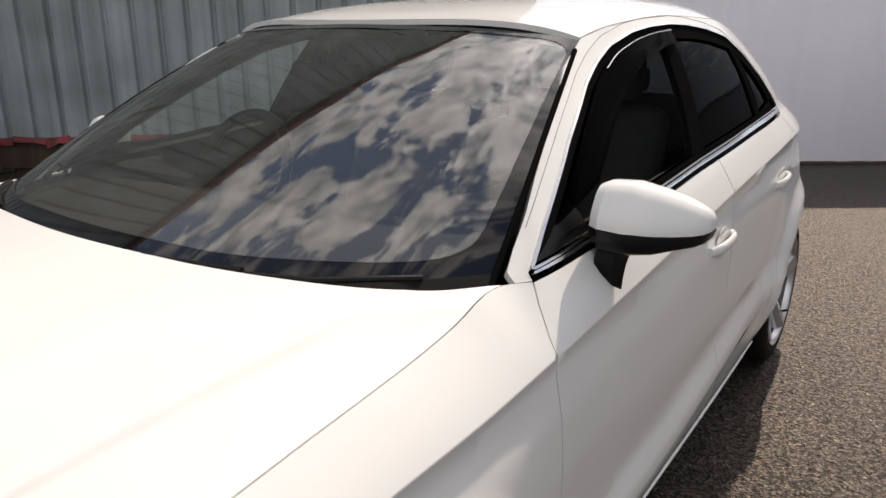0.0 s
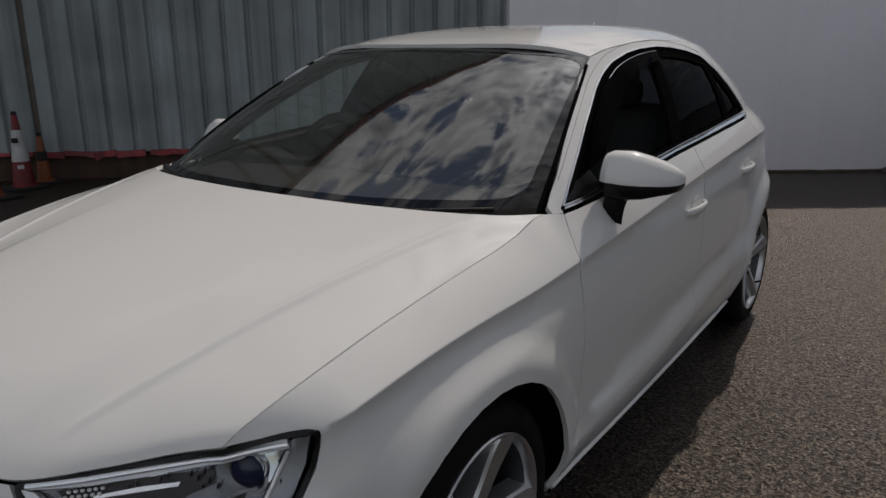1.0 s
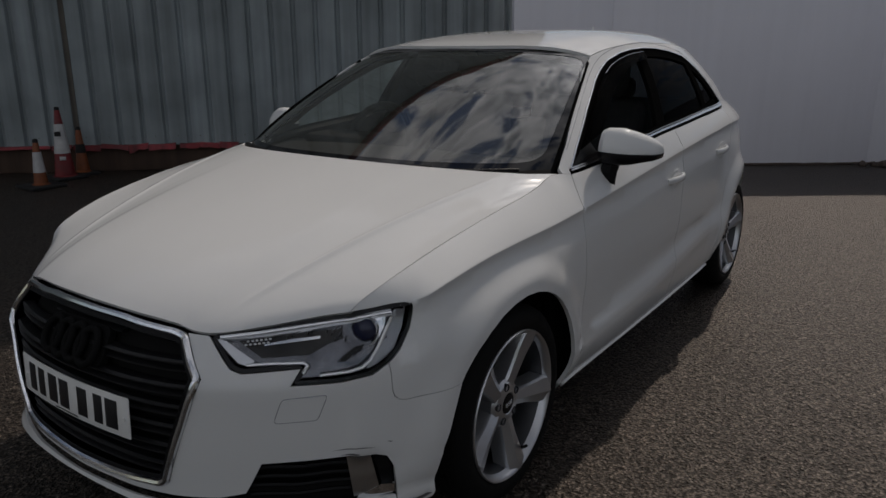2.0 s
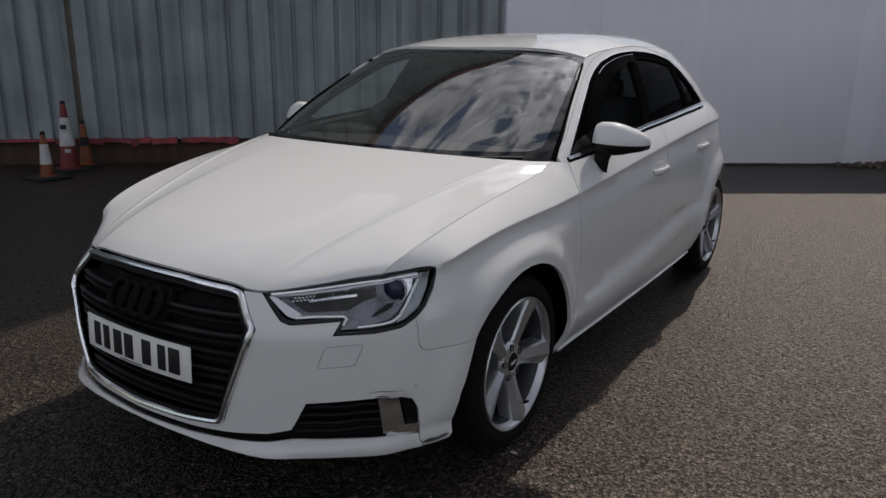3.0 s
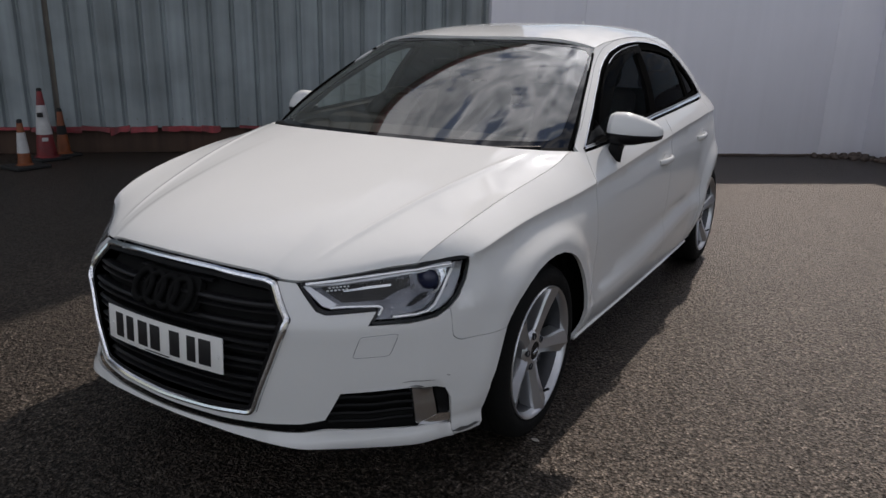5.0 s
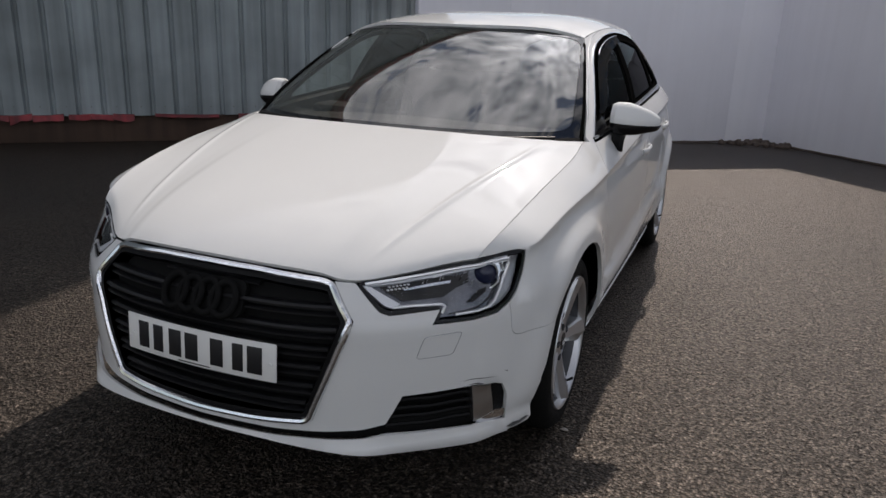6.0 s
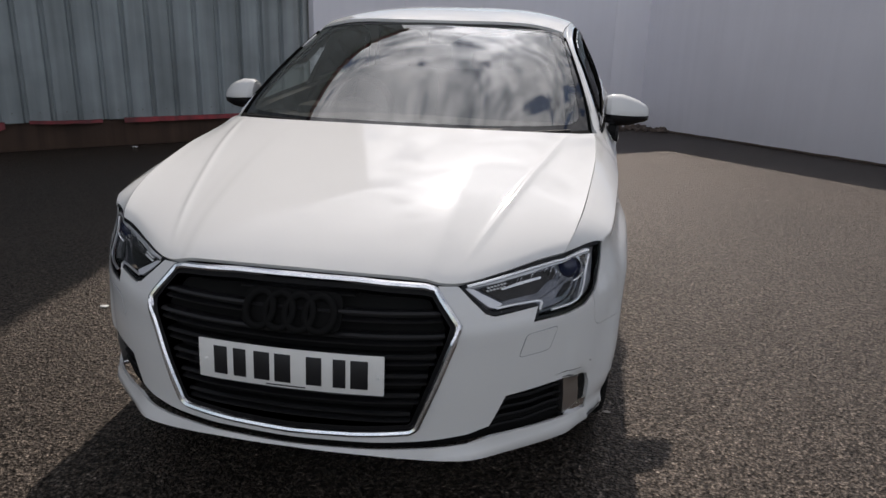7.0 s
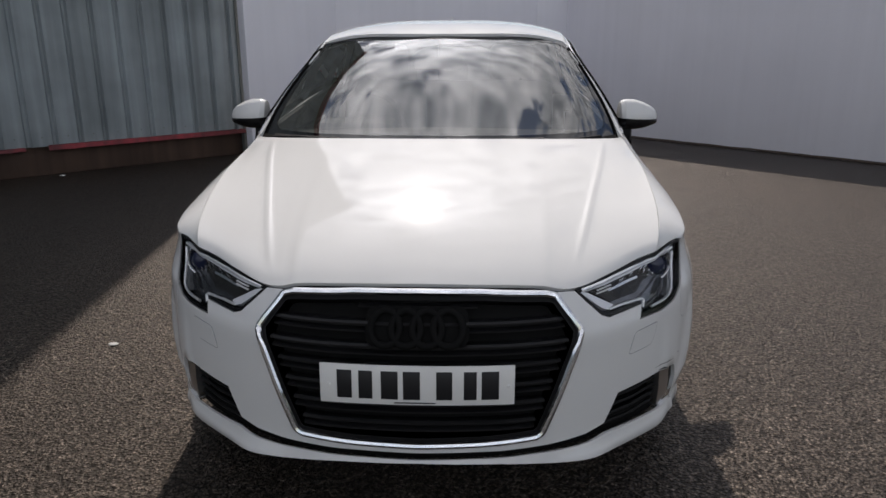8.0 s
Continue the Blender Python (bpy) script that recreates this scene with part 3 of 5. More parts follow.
def wall(name, a, b, joints, label):
    ob = tagged(new(name), label, "wall", kind="structure")
    ds = [0, *joints, (b - a).length]
    d = (b - a).normalized()
    for p, q in zip(ds, ds[1:]):
        bm = bmesh.new()
        slab(bm, a + d * (p + .001), a + d * (q - .001), .2, 0, WALL_H, .002)
        part("panel", bm, RENDER, ob)
    bm = bmesh.new()
    slab(bm, a - d * .02, b + d * .02, .26, WALL_H, WALL_H + .06, .01)
    part("coping", bm, RENDER, ob).location = (d.y * .03, -d.x * .03, 0)
    n = Vector((d.y, -d.x))
    if n.y > 0:
        n = -n
    bm = bmesh.new()
    slab(bm, a + n * .012, b + n * .012, .05, 0, .028, .008)
    bmesh.ops.subdivide_edges(bm, edges=[e for e in bm.edges if e.calc_length() > 1], cuts=90)
    for v in bm.verts:
        v.co += noise.noise_vector(v.co * 5) * .008
    part("grime_line", bm, MORTAR, ob, "dark grimy joint along the wall foot")
    return ob


wall("wall_back", CORNER + BACK * BACK_LEN, CORNER, [1.15, 4.4], "white-painted rendered yard wall, shaded, with faint panel joints")
wall("wall_side", CORNER - RIGHT * .19, CORNER + RIGHT * 11, [], "white-painted rendered yard wall meeting the other in a corner")

bm = bmesh.new()
random.seed(3)
for i in range(70):
    r = random.uniform(.015, .05)
    q = random.uniform(0, 1)
    c = CORNER + BACK * random.uniform(.0, .75) * q + RIGHT * random.uniform(0, .55) * (1 - q) + Vector((0, -.10))
    bmesh.ops.create_icosphere(bm, subdivisions=2, radius=1, matrix=Matrix.Translation((c.x, c.y, r * .4)) @ Euler((random.random(), random.random(), random.random() * 6)).to_matrix().to_4x4() @ Matrix.Diagonal((r * 1.5, r, r * .8, 1)))
for v in bm.verts:
    v.co += noise.noise_vector(v.co * 19) * .014
heap = part("rubble_heap", bm, MORTAR)
tagged(heap, "low heap of brown rubble and dead leaves in the wall corner", "rubble", kind="stuff")

# metal-clad building: ribbed sheets over a brown plinth, with a red drip trim and a red eaves trim
shed = tagged(new("building_clad"), "tall building clad in weathered grey ribbed metal sheets", "building", kind="structure")
PITCH, LONG = .254, 26.0


out_dir = Vector((-ALONG.y, ALONG.x))
FACE = 1 if (SHED + out_dir - Vector((0, 0))).length < SHED.length else -1


def clad(s, out, z):
    p = SHED + ALONG * s + out_dir * FACE * out
    return Vector((p.x, p.y, z))


def sheet(s0, ribs):
    """A metal sheet with trapezoid ribs."""
    prof = []
    for i in range(ribs):
        s = s0 + i * PITCH
        prof += [(s, 0), (s + .186, 0), (s + .204, -.036), (s + .228, -.036), (s + .250, 0)]
    prof.append((s0 + ribs * PITCH, 0))
    bm = bmesh.new()
    zs = [.30, 2.0, SHED_H]
    rows = [[bm.verts.new(clad(s, o, z)) for s, o in prof] for z in zs]
    for a, b in zip(rows, rows[1:]):
        for i in range(len(prof) - 1):
            bm.faces.new((a[i], a[i + 1], b[i + 1], b[i]))
    return bm


random.seed(11)
s = -.052
while s < LONG - 1:
    ob = part("cladding_sheet", sheet(s, 4), CLAD, shed, sharp=20)
    ob.location.z = random.uniform(-.006, .006)
    s += PITCH * 4
bm = bmesh.new()
for s, w in ((.26, .07),):
    a, b = clad(s, .02, 0), clad(s + w, .02, 0)
    slab(bm, Vector((a.x, a.y)), Vector((b.x, b.y)), .1, .0, SHED_H, .004)
part("corner_flashing", bm, CLADDIRT, shed, "dark grimy corner flashing")
bm = bmesh.new()
a, b = clad(5.43, .012, 0), clad(5.485, .012, 0)
slab(bm, Vector((a.x, a.y)), Vector((b.x, b.y)), .05, .30, SHED_H, .004)
part("stained_strip", bm, RUST, shed, "rust-stained edge of the cover strip")
bm = bmesh.new()
a, b = clad(5.487, .016, 0), clad(5.57, .016, 0)
slab(bm, Vector((a.x, a.y)), Vector((b.x, b.y)), .05, .30, SHED_H, .004)
part("cover_strip", bm, CLAD, shed, "pale vertical cover strip between sheets")
bm = bmesh.new()
a, b = clad(-.02, -.05, 0), clad(LONG, -.05, 0)
slab(bm, Vector((a.x, a.y)), Vector((b.x, b.y)), .25, 0, .31, .01)
part("plinth", bm, PLINTH, shed, "dark brown stained plinth below the cladding")
# the drip trim: bent strips, each sagging and torn in its own way
random.seed(5)
s = 0.03
while s < LONG:
    whole = s < .1
    w = 2.5 if whole else random.choice((.22, .3, .7, 1.1, 1.6, 2.2))
    deep = .04 if whole else random.uniform(.016, .034) if w > .5 else random.uniform(.045, .075)
    tilt, sag, ph = (0, .002, 0) if whole else (random.uniform(-.010, .010), random.uniform(.001, .008), random.uniform(0, 50))
    torn = .15 if whole else .45
    n = max(4, int(w / .06))
    bm = bmesh.new()
    rows_ = []
    for i in range(n + 1):
        t = i / n
        q = s + w * t
        z = .305 + tilt * (2 * t - 1) - sag * 4 * t * (1 - t) + .012 * torn * noise.noise(Vector((q * 3, ph, 0)))
        low = z - deep * (1 - torn + 2 * torn * abs(noise.noise(Vector((q * 5, ph, 3)))))
        out = .03 + .04 * torn * noise.noise(Vector((q * 4, ph, 7)))
        rows_.append([bm.verts.new(clad(q, o, h)) for o, h in ((.006, z + .014), (.026, z + .010), (out + .012, low), (out + .008, low - .002), (.018, z - .004))])
    for p, q in zip(rows_, rows_[1:]):
        for k in range(5):
            bm.faces.new((p[k], p[(k + 1) % 5], q[(k + 1) % 5], q[k]))
    bm.faces.new(rows_[0])
    bm.faces.new(rows_[-1])
    part("drip_trim", bm, REDTRIM, shed, "bent and chipped red drip trim", sharp=25)
    s += w + random.choice((-.01, .004, .01, .05, .22))
# sheet fixings along the foot of the cladding
bm = bmesh.new()
lathe(bm, [(.0001, .004), (.004, .004), (.005, .002), (.007, .0015), (.007, 0)], Matrix(), 8)
fixing = bpy.data.meshes.new("fixing")
bm.to_mesh(fixing)
bm.free()
fixing.materials.append(CLADDIRT)
facing = Vector((out_dir.x * FACE, out_dir.y * FACE, 0)).to_track_quat("Z", "Y").to_matrix().to_4x4()
for i in range(46):
    ob = new("fixing", fixing)
    ob.parent = shed
    ob.matrix_world = Matrix.Translation(clad(-.052 + PITCH * i + .09, .0005, .40)) @ facing
bm = bmesh.new()
a, b = clad(-.1, .16, 0), clad(LONG, .16, 0)
slab(bm, Vector((a.x, a.y)), Vector((b.x, b.y)), .18, SHED_H - .02, SHED_H + .10, .02)
part("eaves_trim", bm, REDTRIM, shed, "dark red eaves trim")
bm = bmesh.new()
pts = [clad(0, -.06, 0), clad(LONG, -.06, 0), clad(LONG, -9, 0), clad(0, -9, 0)]
lo = [bm.verts.new((p.x, p.y, 0)) for p in pts]
hi = [bm.verts.new((p.x, p.y, SHED_H)) for p in pts]
for i in range(4):
    bm.faces.new((lo[i], lo[(i + 1) % 4], hi[(i + 1) % 4], hi[i]))
bm.faces.new(hi)
part("core", bm, ROOFING, shed, sharp=20)


def cone(h, base, bodymat, sleeve, lab, group, dirty=False):
    """A traffic cone: square foot, tapered body, reflective sleeve, tip."""
    ob = tagged(new("traffic_cone"), lab, "traffic cone", group)
    bm = bmesh.new()
    box(bm, (-base, -base, 0), (base, base, .035), .012)
    part("base", bm, CONEFOOT, ob, "dark rubber foot")
    r = lambda z: .103 * h / .75 - (.103 * h / .75 - .024) * (z - .035) / (h - .035)
    bm = bmesh.new()
    lathe(bm, [(r(.035) + .02, .035), (r(.05), .05), (r(h), h - .01), (r(h) - .01, h), (.008, h)], Matrix(), 28)
    part("body", bm, bodymat, ob)
    bm = bmesh.new()
    lathe(bm, [(r(h) + .003, h - .05), (r(h) + .002, h - .006), (r(h) - .008, h + .002), (.006, h + .002)], Matrix(), 20)
    part("tip", bm, CONEFOOT, ob, "blackened tip")
    bm = bmesh.new()
    z0, z1 = sleeve
    lathe(bm, [(r(z0) + .003, z0), (r(z1) + .003, z1)], Matrix(), 28)
    part("sleeve", bm, SLEEVE, ob, "scuffed white reflective sleeve")
    return ob


CONEFOOT = material("cone_rubber", (.008, .008, .008), .8, vary=.3)
SLEEVE = material("white_sleeve", (.45, .45, .45), .4, vary=.18, scale=14)
CONERED = material("cone_red", (.14, .009, .011), .55, vary=.35, scale=12)
CONEORANGE = material("cone_orange", (.17, .042, .007), .55, vary=.4, scale=12)
a = cone(.78, .17, CONERED, (.285, .60), "tall dirty red traffic cone with white reflective sleeve", "cones by the metal wall")
a.location = (-6.12, 2.36, 0)
bm = bmesh.new()
box(bm, (.079, -.035, .475), (.094, .025, .525), .004, pose(0, 0, 0, 0, 0, -40))
part("smudge", bm, CONEFOOT, a, "black tape scrap")
bm = bmesh.new()
box(bm, (.093, -.03, .215), (.099, .03, .255), .003, pose(0, 0, 0, 0, 0, -30))
part("scrape", bm, SLEEVE, a, "white scraped patch")
a = cone(.50, .18, CONEORANGE, (.16, .37), "small orange traffic cone with white sleeve", "cones by the metal wall")
a.location = (-5.80, 1.93, 0)
a = cone(.54, .14, CONEORANGE, (.25, .35), "old orange traffic cone with blackened sleeve behind the tall one", "cones by the metal wall")
a.location = (-6.22, 2.62, 0)
for k in a.children:
    if k.name.startswith("sleeve"):
        k.data.materials[0] = CONEFOOT
        tagged(k, "blackened dirty sleeve")


# litter on the tarmac
def scrap(name, x, y, size, mat, label, category):
    """A small crumpled flake lying on the ground."""
    bm = bmesh.new()
    bmesh.ops.create_icosphere(bm, subdivisions=2, radius=1)
    for v in bm.verts:
        v.co += noise.noise_vector(v.co * 2.3 + Vector((x, y, 0))) * .35
        v.co = Vector((v.co.x * size, v.co.y * size * .55, v.co.z * size * .22))
    low = min(v.co.z for v in bm.verts)
    for v in bm.verts:
        v.co.z -= low
    ob = part(name, bm, mat, None, sharp=25)
    ob.location = (x, y, 0)
    return tagged(ob, label, category)


PAPER = material("weathered_paper", (.62, .62, .60), .8, vary=.1, scale=60)
CHIP = material("pale_stone", (.34, .31, .28), .85, vary=.2, scale=60)
scrap("paper_scrap", -1.518, .42, .026, PAPER, "small crumpled white paper scrap lying on the tarmac", "litter")
scrap("paper_scrap", -4.14, 4.69, .034, PAPER, "white litter scrap lying in shade near the clad building", "litter")
scrap("stone", .887, -.043, .016, CHIP, "pale loose stone lying on tarmac beside the front wheel", "stone")


# ---- the car: nose towards -y, front axle at y = 0 ----
car = tagged(new("car"), "white five-door hatchback with black grille and silver alloy wheels", "car")

HEADLIGHT = [(-.952, .702), (-.887, .634), (-.860, .6245), (-.715, .6315), (-.741, .5945), (-.62, .5945), (-.543, .604), (-.50, .628), (-.467, .655), (-.435, .70), (-.422, .735), (-.419, .753), (-.423, .764), (-.439, .767), (-.460, .7655), (-.517, .758), (-.584, .749), (-.655, .738), (-.796, .718)]
GRILLE = [(U0, .728), (-1.25, .726), (-1.05, .715), (-1.013, .706), (-.958, .612), (-1.070, .322), (-1.092, .306), (-1.25, .295), (U0, .291)]
ARCH = [(-.362, .36), (-.338, .43)] + [(.015 + (.366 if k <= 90 else .392) * math.cos(radians(k)), .315 + .366 * math.sin(radians(k))) for k in range(150, -1, -10)] + [(.375, .26)]
EDGE_UP = [(.445, .969)] + [(u, ZT(u)) for u in [.399 - .983 * i / 32 for i in range(33)]]


def lam(ring):
    """From plan positions to signed ways from the middle of the nose."""
    return [(u - U0, z) for u, z in ring]


# bonnet
top_edge = [body(u, z) for u, z in EDGE_UP]
front_edge = [body(u, z) for u, z in [EDGE_UP[-1], (-.655, .743), (-.796, .722), (-.952, .707), (-1.013, .713), (-1.05, .722), (-1.25, .733), (U0, .736)]]
edge_side = spline(*top_edge)
edge_front = wide((0, *front_edge[-1][1:]), *front_edge[-2::-1])
edge_rear = wide((0, .14, 1.000), (.3, .165, .997), (.55, .235, .989), (.7, .335, .978), top_edge[0])
middle = spline((0, .14, 1.000), (0, -.2, .93), (0, -.6, .83), front_edge[-1])
half_bonnet = coons(middle, edge_side, edge_rear, edge_front)


def hump(z0, z1, run, rear, nose_, t):
    """Height from z0 to z1 over a run, with the slopes at its ends."""
    return z0 * (1 + 2 * t) * (1 - t) ** 2 - rear * run * t * (1 - t) ** 2 + z1 * t * t * (3 - 2 * t) + nose_ * run * t * t * (1 - t)


def bonnet(a, b):
    s, t = abs(a), b / 1.1
    p = half_bonnet(s, t)
    t = min(max(t, 0), 1)
    r, n = edge_rear(s), edge_front(s)
    run = r.y - n.y
    drop = .016
    z = hump(r.z, n.z + drop, run, .20, .40, t) - drop * t ** 12
    r, n = edge_rear(1), edge_front(1)
    z1 = hump(r.z, n.z + drop, r.y - n.y, .20, .40, t) - drop * t ** 12
    z += (edge_side(t).z - z1) * s ** 5
    crease = .80 - .27 * t
    d = s - crease
    up = (.0012 * (1 - smooth(-.012, .008, d)) + .0044 * math.exp(-(d / (.021 if d < 0 else .019)) ** 2)) * smooth(1.0, .72, t) * (1 - .8 * smooth(.20, .0, t))
    return Vector((p.x if a >= 0 else -p.x, p.y, z + up))


rows = [[(k * (.80 - .27 * t + d), t * 1.1) for t in [i / 12 for i in range(1, 13)]] for k in (1, -1) for d in (-.05, -.036, -.026, -.018, -.012, -.007, -.003, .0, .004, .008, .013, .020, .03)]
panel("bonnet", bonnet, [(-1, 0), (1, 0), (1, 1.1), (-1, 1.1)], PAINT, car, "white bonnet with two raised creases", step=.035, rows=rows, gap=.0015)

# nose: bumper, grille, lip
BUMPER = [(U0, .291), (-1.25, .295), (-1.092, .306), (-1.070, .322), (-.958, .612), (-1.013, .706), (-.952, .702), (-.887, .634), (-.860, .6245), (-.715, .6315),
          (-.741, .5945), (-.62, .5945), (-.543, .604), (-.50, .628), (-.497, .60), (-.4955, .558), (-.491, .541), (-.480, .5295), (-.463, .524), (-.304, .527), (-.338, .43), (-.362, .36), (-.374, .27), (-.374, .226), (-.382, .211), (-.43, .203), (-.472, .203),
          (-.486, .232), (-.485, .259), (-.497, .345), (-.515, .378), (-.545, .390), (-.61, .394), (-.822, .389), (-.850, .335), (-.868, .304), (-.936, .290), (-1.005, .287), (-1.2, .279), (U0, .276)]
panel("front_bumper", nose, mirrored(lam(BUMPER[::-1]))[::-1], PAINT, car, "white front bumper with scuffed corner", step=.03, gap=.0008)


def lip(w, z):
    p = Vector(nose(w, z))
    d = Vector((p.x, p.y + .25, 0)).normalized()
    k = .35 + .65 * smooth(.92, .80, abs(w))
    corner = .016 * math.exp(-((abs(w) - .475) / .085) ** 2) * (.4 + .6 * smooth(.28, .22, z))
    return p + d * ((.008 + .018 * smooth(.28, .22, z)) * k + corner)


LIP = [(U0, .264), (-1.2, .266), (-1.005, .271), (-.936, .273), (-.868, .279), (-.70, .272), (-.595, .266), (-.49, .256), (-.4895, .233), (-.477, .2075), (-.6, .208), (-.8, .216), (-1.0, .232), (-1.2, .247), (U0, .2515)]
panel("front_lip", lip, mirrored(lam(LIP[::-1]))[::-1], PAINT, car, "white lower lip, scuffed along its corner", step=.025, depth=.010)


def inset(face, d):
    """The surface moved towards the inside of the car by d."""
    def at(a, b):
        p = Vector(face(a, b))
        c = Vector((0, .6 if p.y < .6 else p.y, p.z))
        v = (c - p)
        v.z = 0
        return p + v.normalized() * d
    return at


def outline_bar(name, face, ring, radius, mat, parent, label="", lift=.0, closed=True, side=1):
    bm = bmesh.new()
    pts = []
    for a, b in (resample(ring, .025) if closed else resample(ring, .025)[:-1]):
        p = Vector(face(a, b))
        pts.append((p.x * side, p.y, p.z))
    tube(bm, pts, radius, 8, closed=closed)
    return part(name, bm, mat, parent, label)


grille = tagged(new("grille"), "gloss black slatted radiator grille")
grille.parent = car
G = mirrored(lam(GRILLE[::-1]))[::-1]
G = rounded(G, .012, 3)


def strip(name, face, outer, inner, mat, parent, label="", lift=.004, depth=.02, side=1):
    return panel(name, face, outer, mat, parent, label, step=.02, gap=0, depth=depth, holes=[inner], lift=lift, side=side)


outline_bar("chrome_frame", inset(nose, -.001), shrink(G, .0095), .0098, CHROME, grille, "bright chrome grille surround")
panel("backing", inset(nose, .05), shrink(G, .012), DARK, grille, "black grille backing", step=.06, gap=0, depth=0)
panel("rim", inset(nose, .004), shrink(G, .016), BLACK, grille, "", step=.03, gap=0, depth=.05, holes=[shrink(G, .03)])


def ring_width(ring, z):
    """The widest reach of a ring at a height."""
    xs = []
    for (ax, az), (bx, bz) in zip(ring, ring[1:] + ring[:1]):
        if (az > z) != (bz > z):
            xs.append(ax + (bx - ax) * (z - az) / (bz - az))
    return max(xs) if xs else 0


INNER = shrink(G, .026)
for i in range(7):
    z = .350 + .0560 * i
    w = min(ring_width(INNER, z - .014), ring_width(INNER, z + .014))
    if w < .1:
        continue
    bm = bmesh.new()
    n = 28
    secs = []
    for k in range(n + 1):
        a = -w + 2 * w * k / n
        p = Vector(inset(nose, .014)(a, z))
        q = Vector(inset(nose, .047)(a, z))
        d = (p - q)
        # two fins on one web
        secs.append([bm.verts.new(q + d * f + Vector((0, 0, h))) for f, h in ((0, -.014), (.75, -.0165), (1, -.0135), (1, -.010), (.8, -.0068), (.45, -.004), (.45, .006), (.75, .0045), (1, .0075), (1, .011), (.78, .0155), (0, .014))])
    c = len(secs[0])
    for a, b in zip(secs, secs[1:]):
        for k in range(c):
            bm.faces.new((a[k], a[(k + 1) % c], b[(k + 1) % c], b[k]))
    bm.faces.new(secs[0])
    bm.faces.new(secs[-1])
    part("slat", bm, GRILLEBLACK, grille, "black double-finned slat", sharp=30)
bm = bmesh.new()
for i in range(4):
    c = (i - 1.5) * .056
    ring = [(c + .039 * math.cos(2 * math.pi * k / 28), .635 + .041 * math.sin(2 * math.pi * k / 28)) for k in range(28)]
    f = inset(nose, -.002)
    tube(bm, [f(a, b) for a, b in ring], .0098, 10, closed=True)
part("badge", bm, DARK, grille, "gloss black badge of four linked rings")
panel("badge_plate", inset(nose, .012), rounded([(-.14, .588), (.14, .588), (.14, .682), (-.14, .682)], .03), DARK, grille, "black sensor cover", step=.04, gap=0, depth=.02)

# number plate, its characters as plain bars
plate = tagged(new("number_plate"), "white front number plate with dark characters")
plate.parent = car
PM = Matrix.Translation((0, -.893, .485)) @ Euler((radians(90 - 3), 0, 0)).to_matrix().to_4x4()


def plate_y(x):
    return -.9 * x * x * .28


bm = bmesh.new()
box(bm, (-.26, -.0555, 0), (.26, .0555, .004), .003)
bmesh.ops.subdivide_edges(bm, edges=[e for e in bm.edges if abs(e.verts[0].co.x - e.verts[1].co.x) > .3], cuts=14, use_grid_fill=True)
for v in bm.verts:
    v.co.z += plate_y(v.co.x)
bmesh.ops.transform(bm, matrix=PM, verts=bm.verts)
part("plate_sheet", bm, PLATE, plate)
for c, w in ((-.193, .040), (-.136, .037), (-.072, .045), (-.013, .045), (.0735, .042), (.142, .034), (.195, .046)):
    bm = bmesh.new()
    box(bm, (c - w / 2, -.0395, .0042), (c + w / 2, .0395, .0056), .0006)
    for v in bm.verts:
        v.co.z += plate_y(v.co.x)
    bmesh.ops.transform(bm, matrix=PM, verts=bm.verts)
    part("bar", bm, INK, plate, "plain dark bar")
bm = bmesh.new()
box(bm, (-.06, -.0505, .0042), (.05, -.0470, .005), .0004)
bmesh.ops.transform(bm, matrix=PM, verts=bm.verts)
part("maker_line", bm, INK, plate, "small dark line of print")
for c in (-.236, .244):
    bm = bmesh.new()
    lathe(bm, [(.0001, .0075), (.005, .007), (.0065, .004)], PM @ Matrix.Translation((c, -.004, plate_y(c))), 14)
    part("screw_cap", bm, PLATE, plate)

# lower intakes beside the grille, with satin blades
for side in (1, -1):
    def own(u, z, side=side):
        return body(u, z)
    intake = tagged(new("lower_intake"), "black lower air intake with satin silver blade")
    intake.parent = car
    HOLE = [(-.485, .262), (-.497, .345), (-.515, .378), (-.545, .390), (-.61, .394), (-.822, .389), (-.850, .335), (-.868, .304), (-.936, .288), (-.9, .262), (-.7, .255), (-.52, .25)]
    panel("mesh_backing", inset(body, .05), HOLE, DARK, intake, "", step=.05, gap=-.01, depth=0, side=side)
    for i in range(4):
        z = .288 + .026 * i
        bm = bmesh.new()
        u0 = -.868 + max(0, (z - .304)) * .5
        tube(bm, [tuple(c * (side if k == 0 else 1) for k, c in enumerate(inset(body, .022)(u0 + (-.612 - u0) * j / 10, z + .002 * math.sin(j)))) for j in range(11)], .006, 6)
        part("slat", bm, BLACK, intake)
    panel("blade", inset(body, .004), [(-.601, .270), (-.532, .270), (-.557, .388), (-.617, .391)], SATIN, intake, "satin silver vertical blade", step=.02, gap=0, depth=.04, side=side, lift=.002)
    panel("blade_foot", inset(body, .006), [(-.600, .256), (-.492, .260), (-.494, .288), (-.530, .294), (-.588, .272)], CHROME, intake, "bright silver blade foot", step=.02, gap=0, depth=.03, side=side, lift=.004)
    panel("side_pocket", inset(body, .012), [(-.529, .292), (-.497, .290), (-.511, .372), (-.552, .386)], BLACK, intake, "", step=.02, gap=0, depth=.02, side=side)

# slot between bumper and lip
panel("lower_slot", inset(nose, .025), mirrored(lam([(U0, .245), (-1.0, .255), (-.86, .26), (-.60, .25), (-.50, .25), (-.50, .30), (-.86, .32), (-1.0, .305), (U0, .292)]))[::-1], DARK, car, "black slot above the lip", step=.05, gap=0, depth=0)

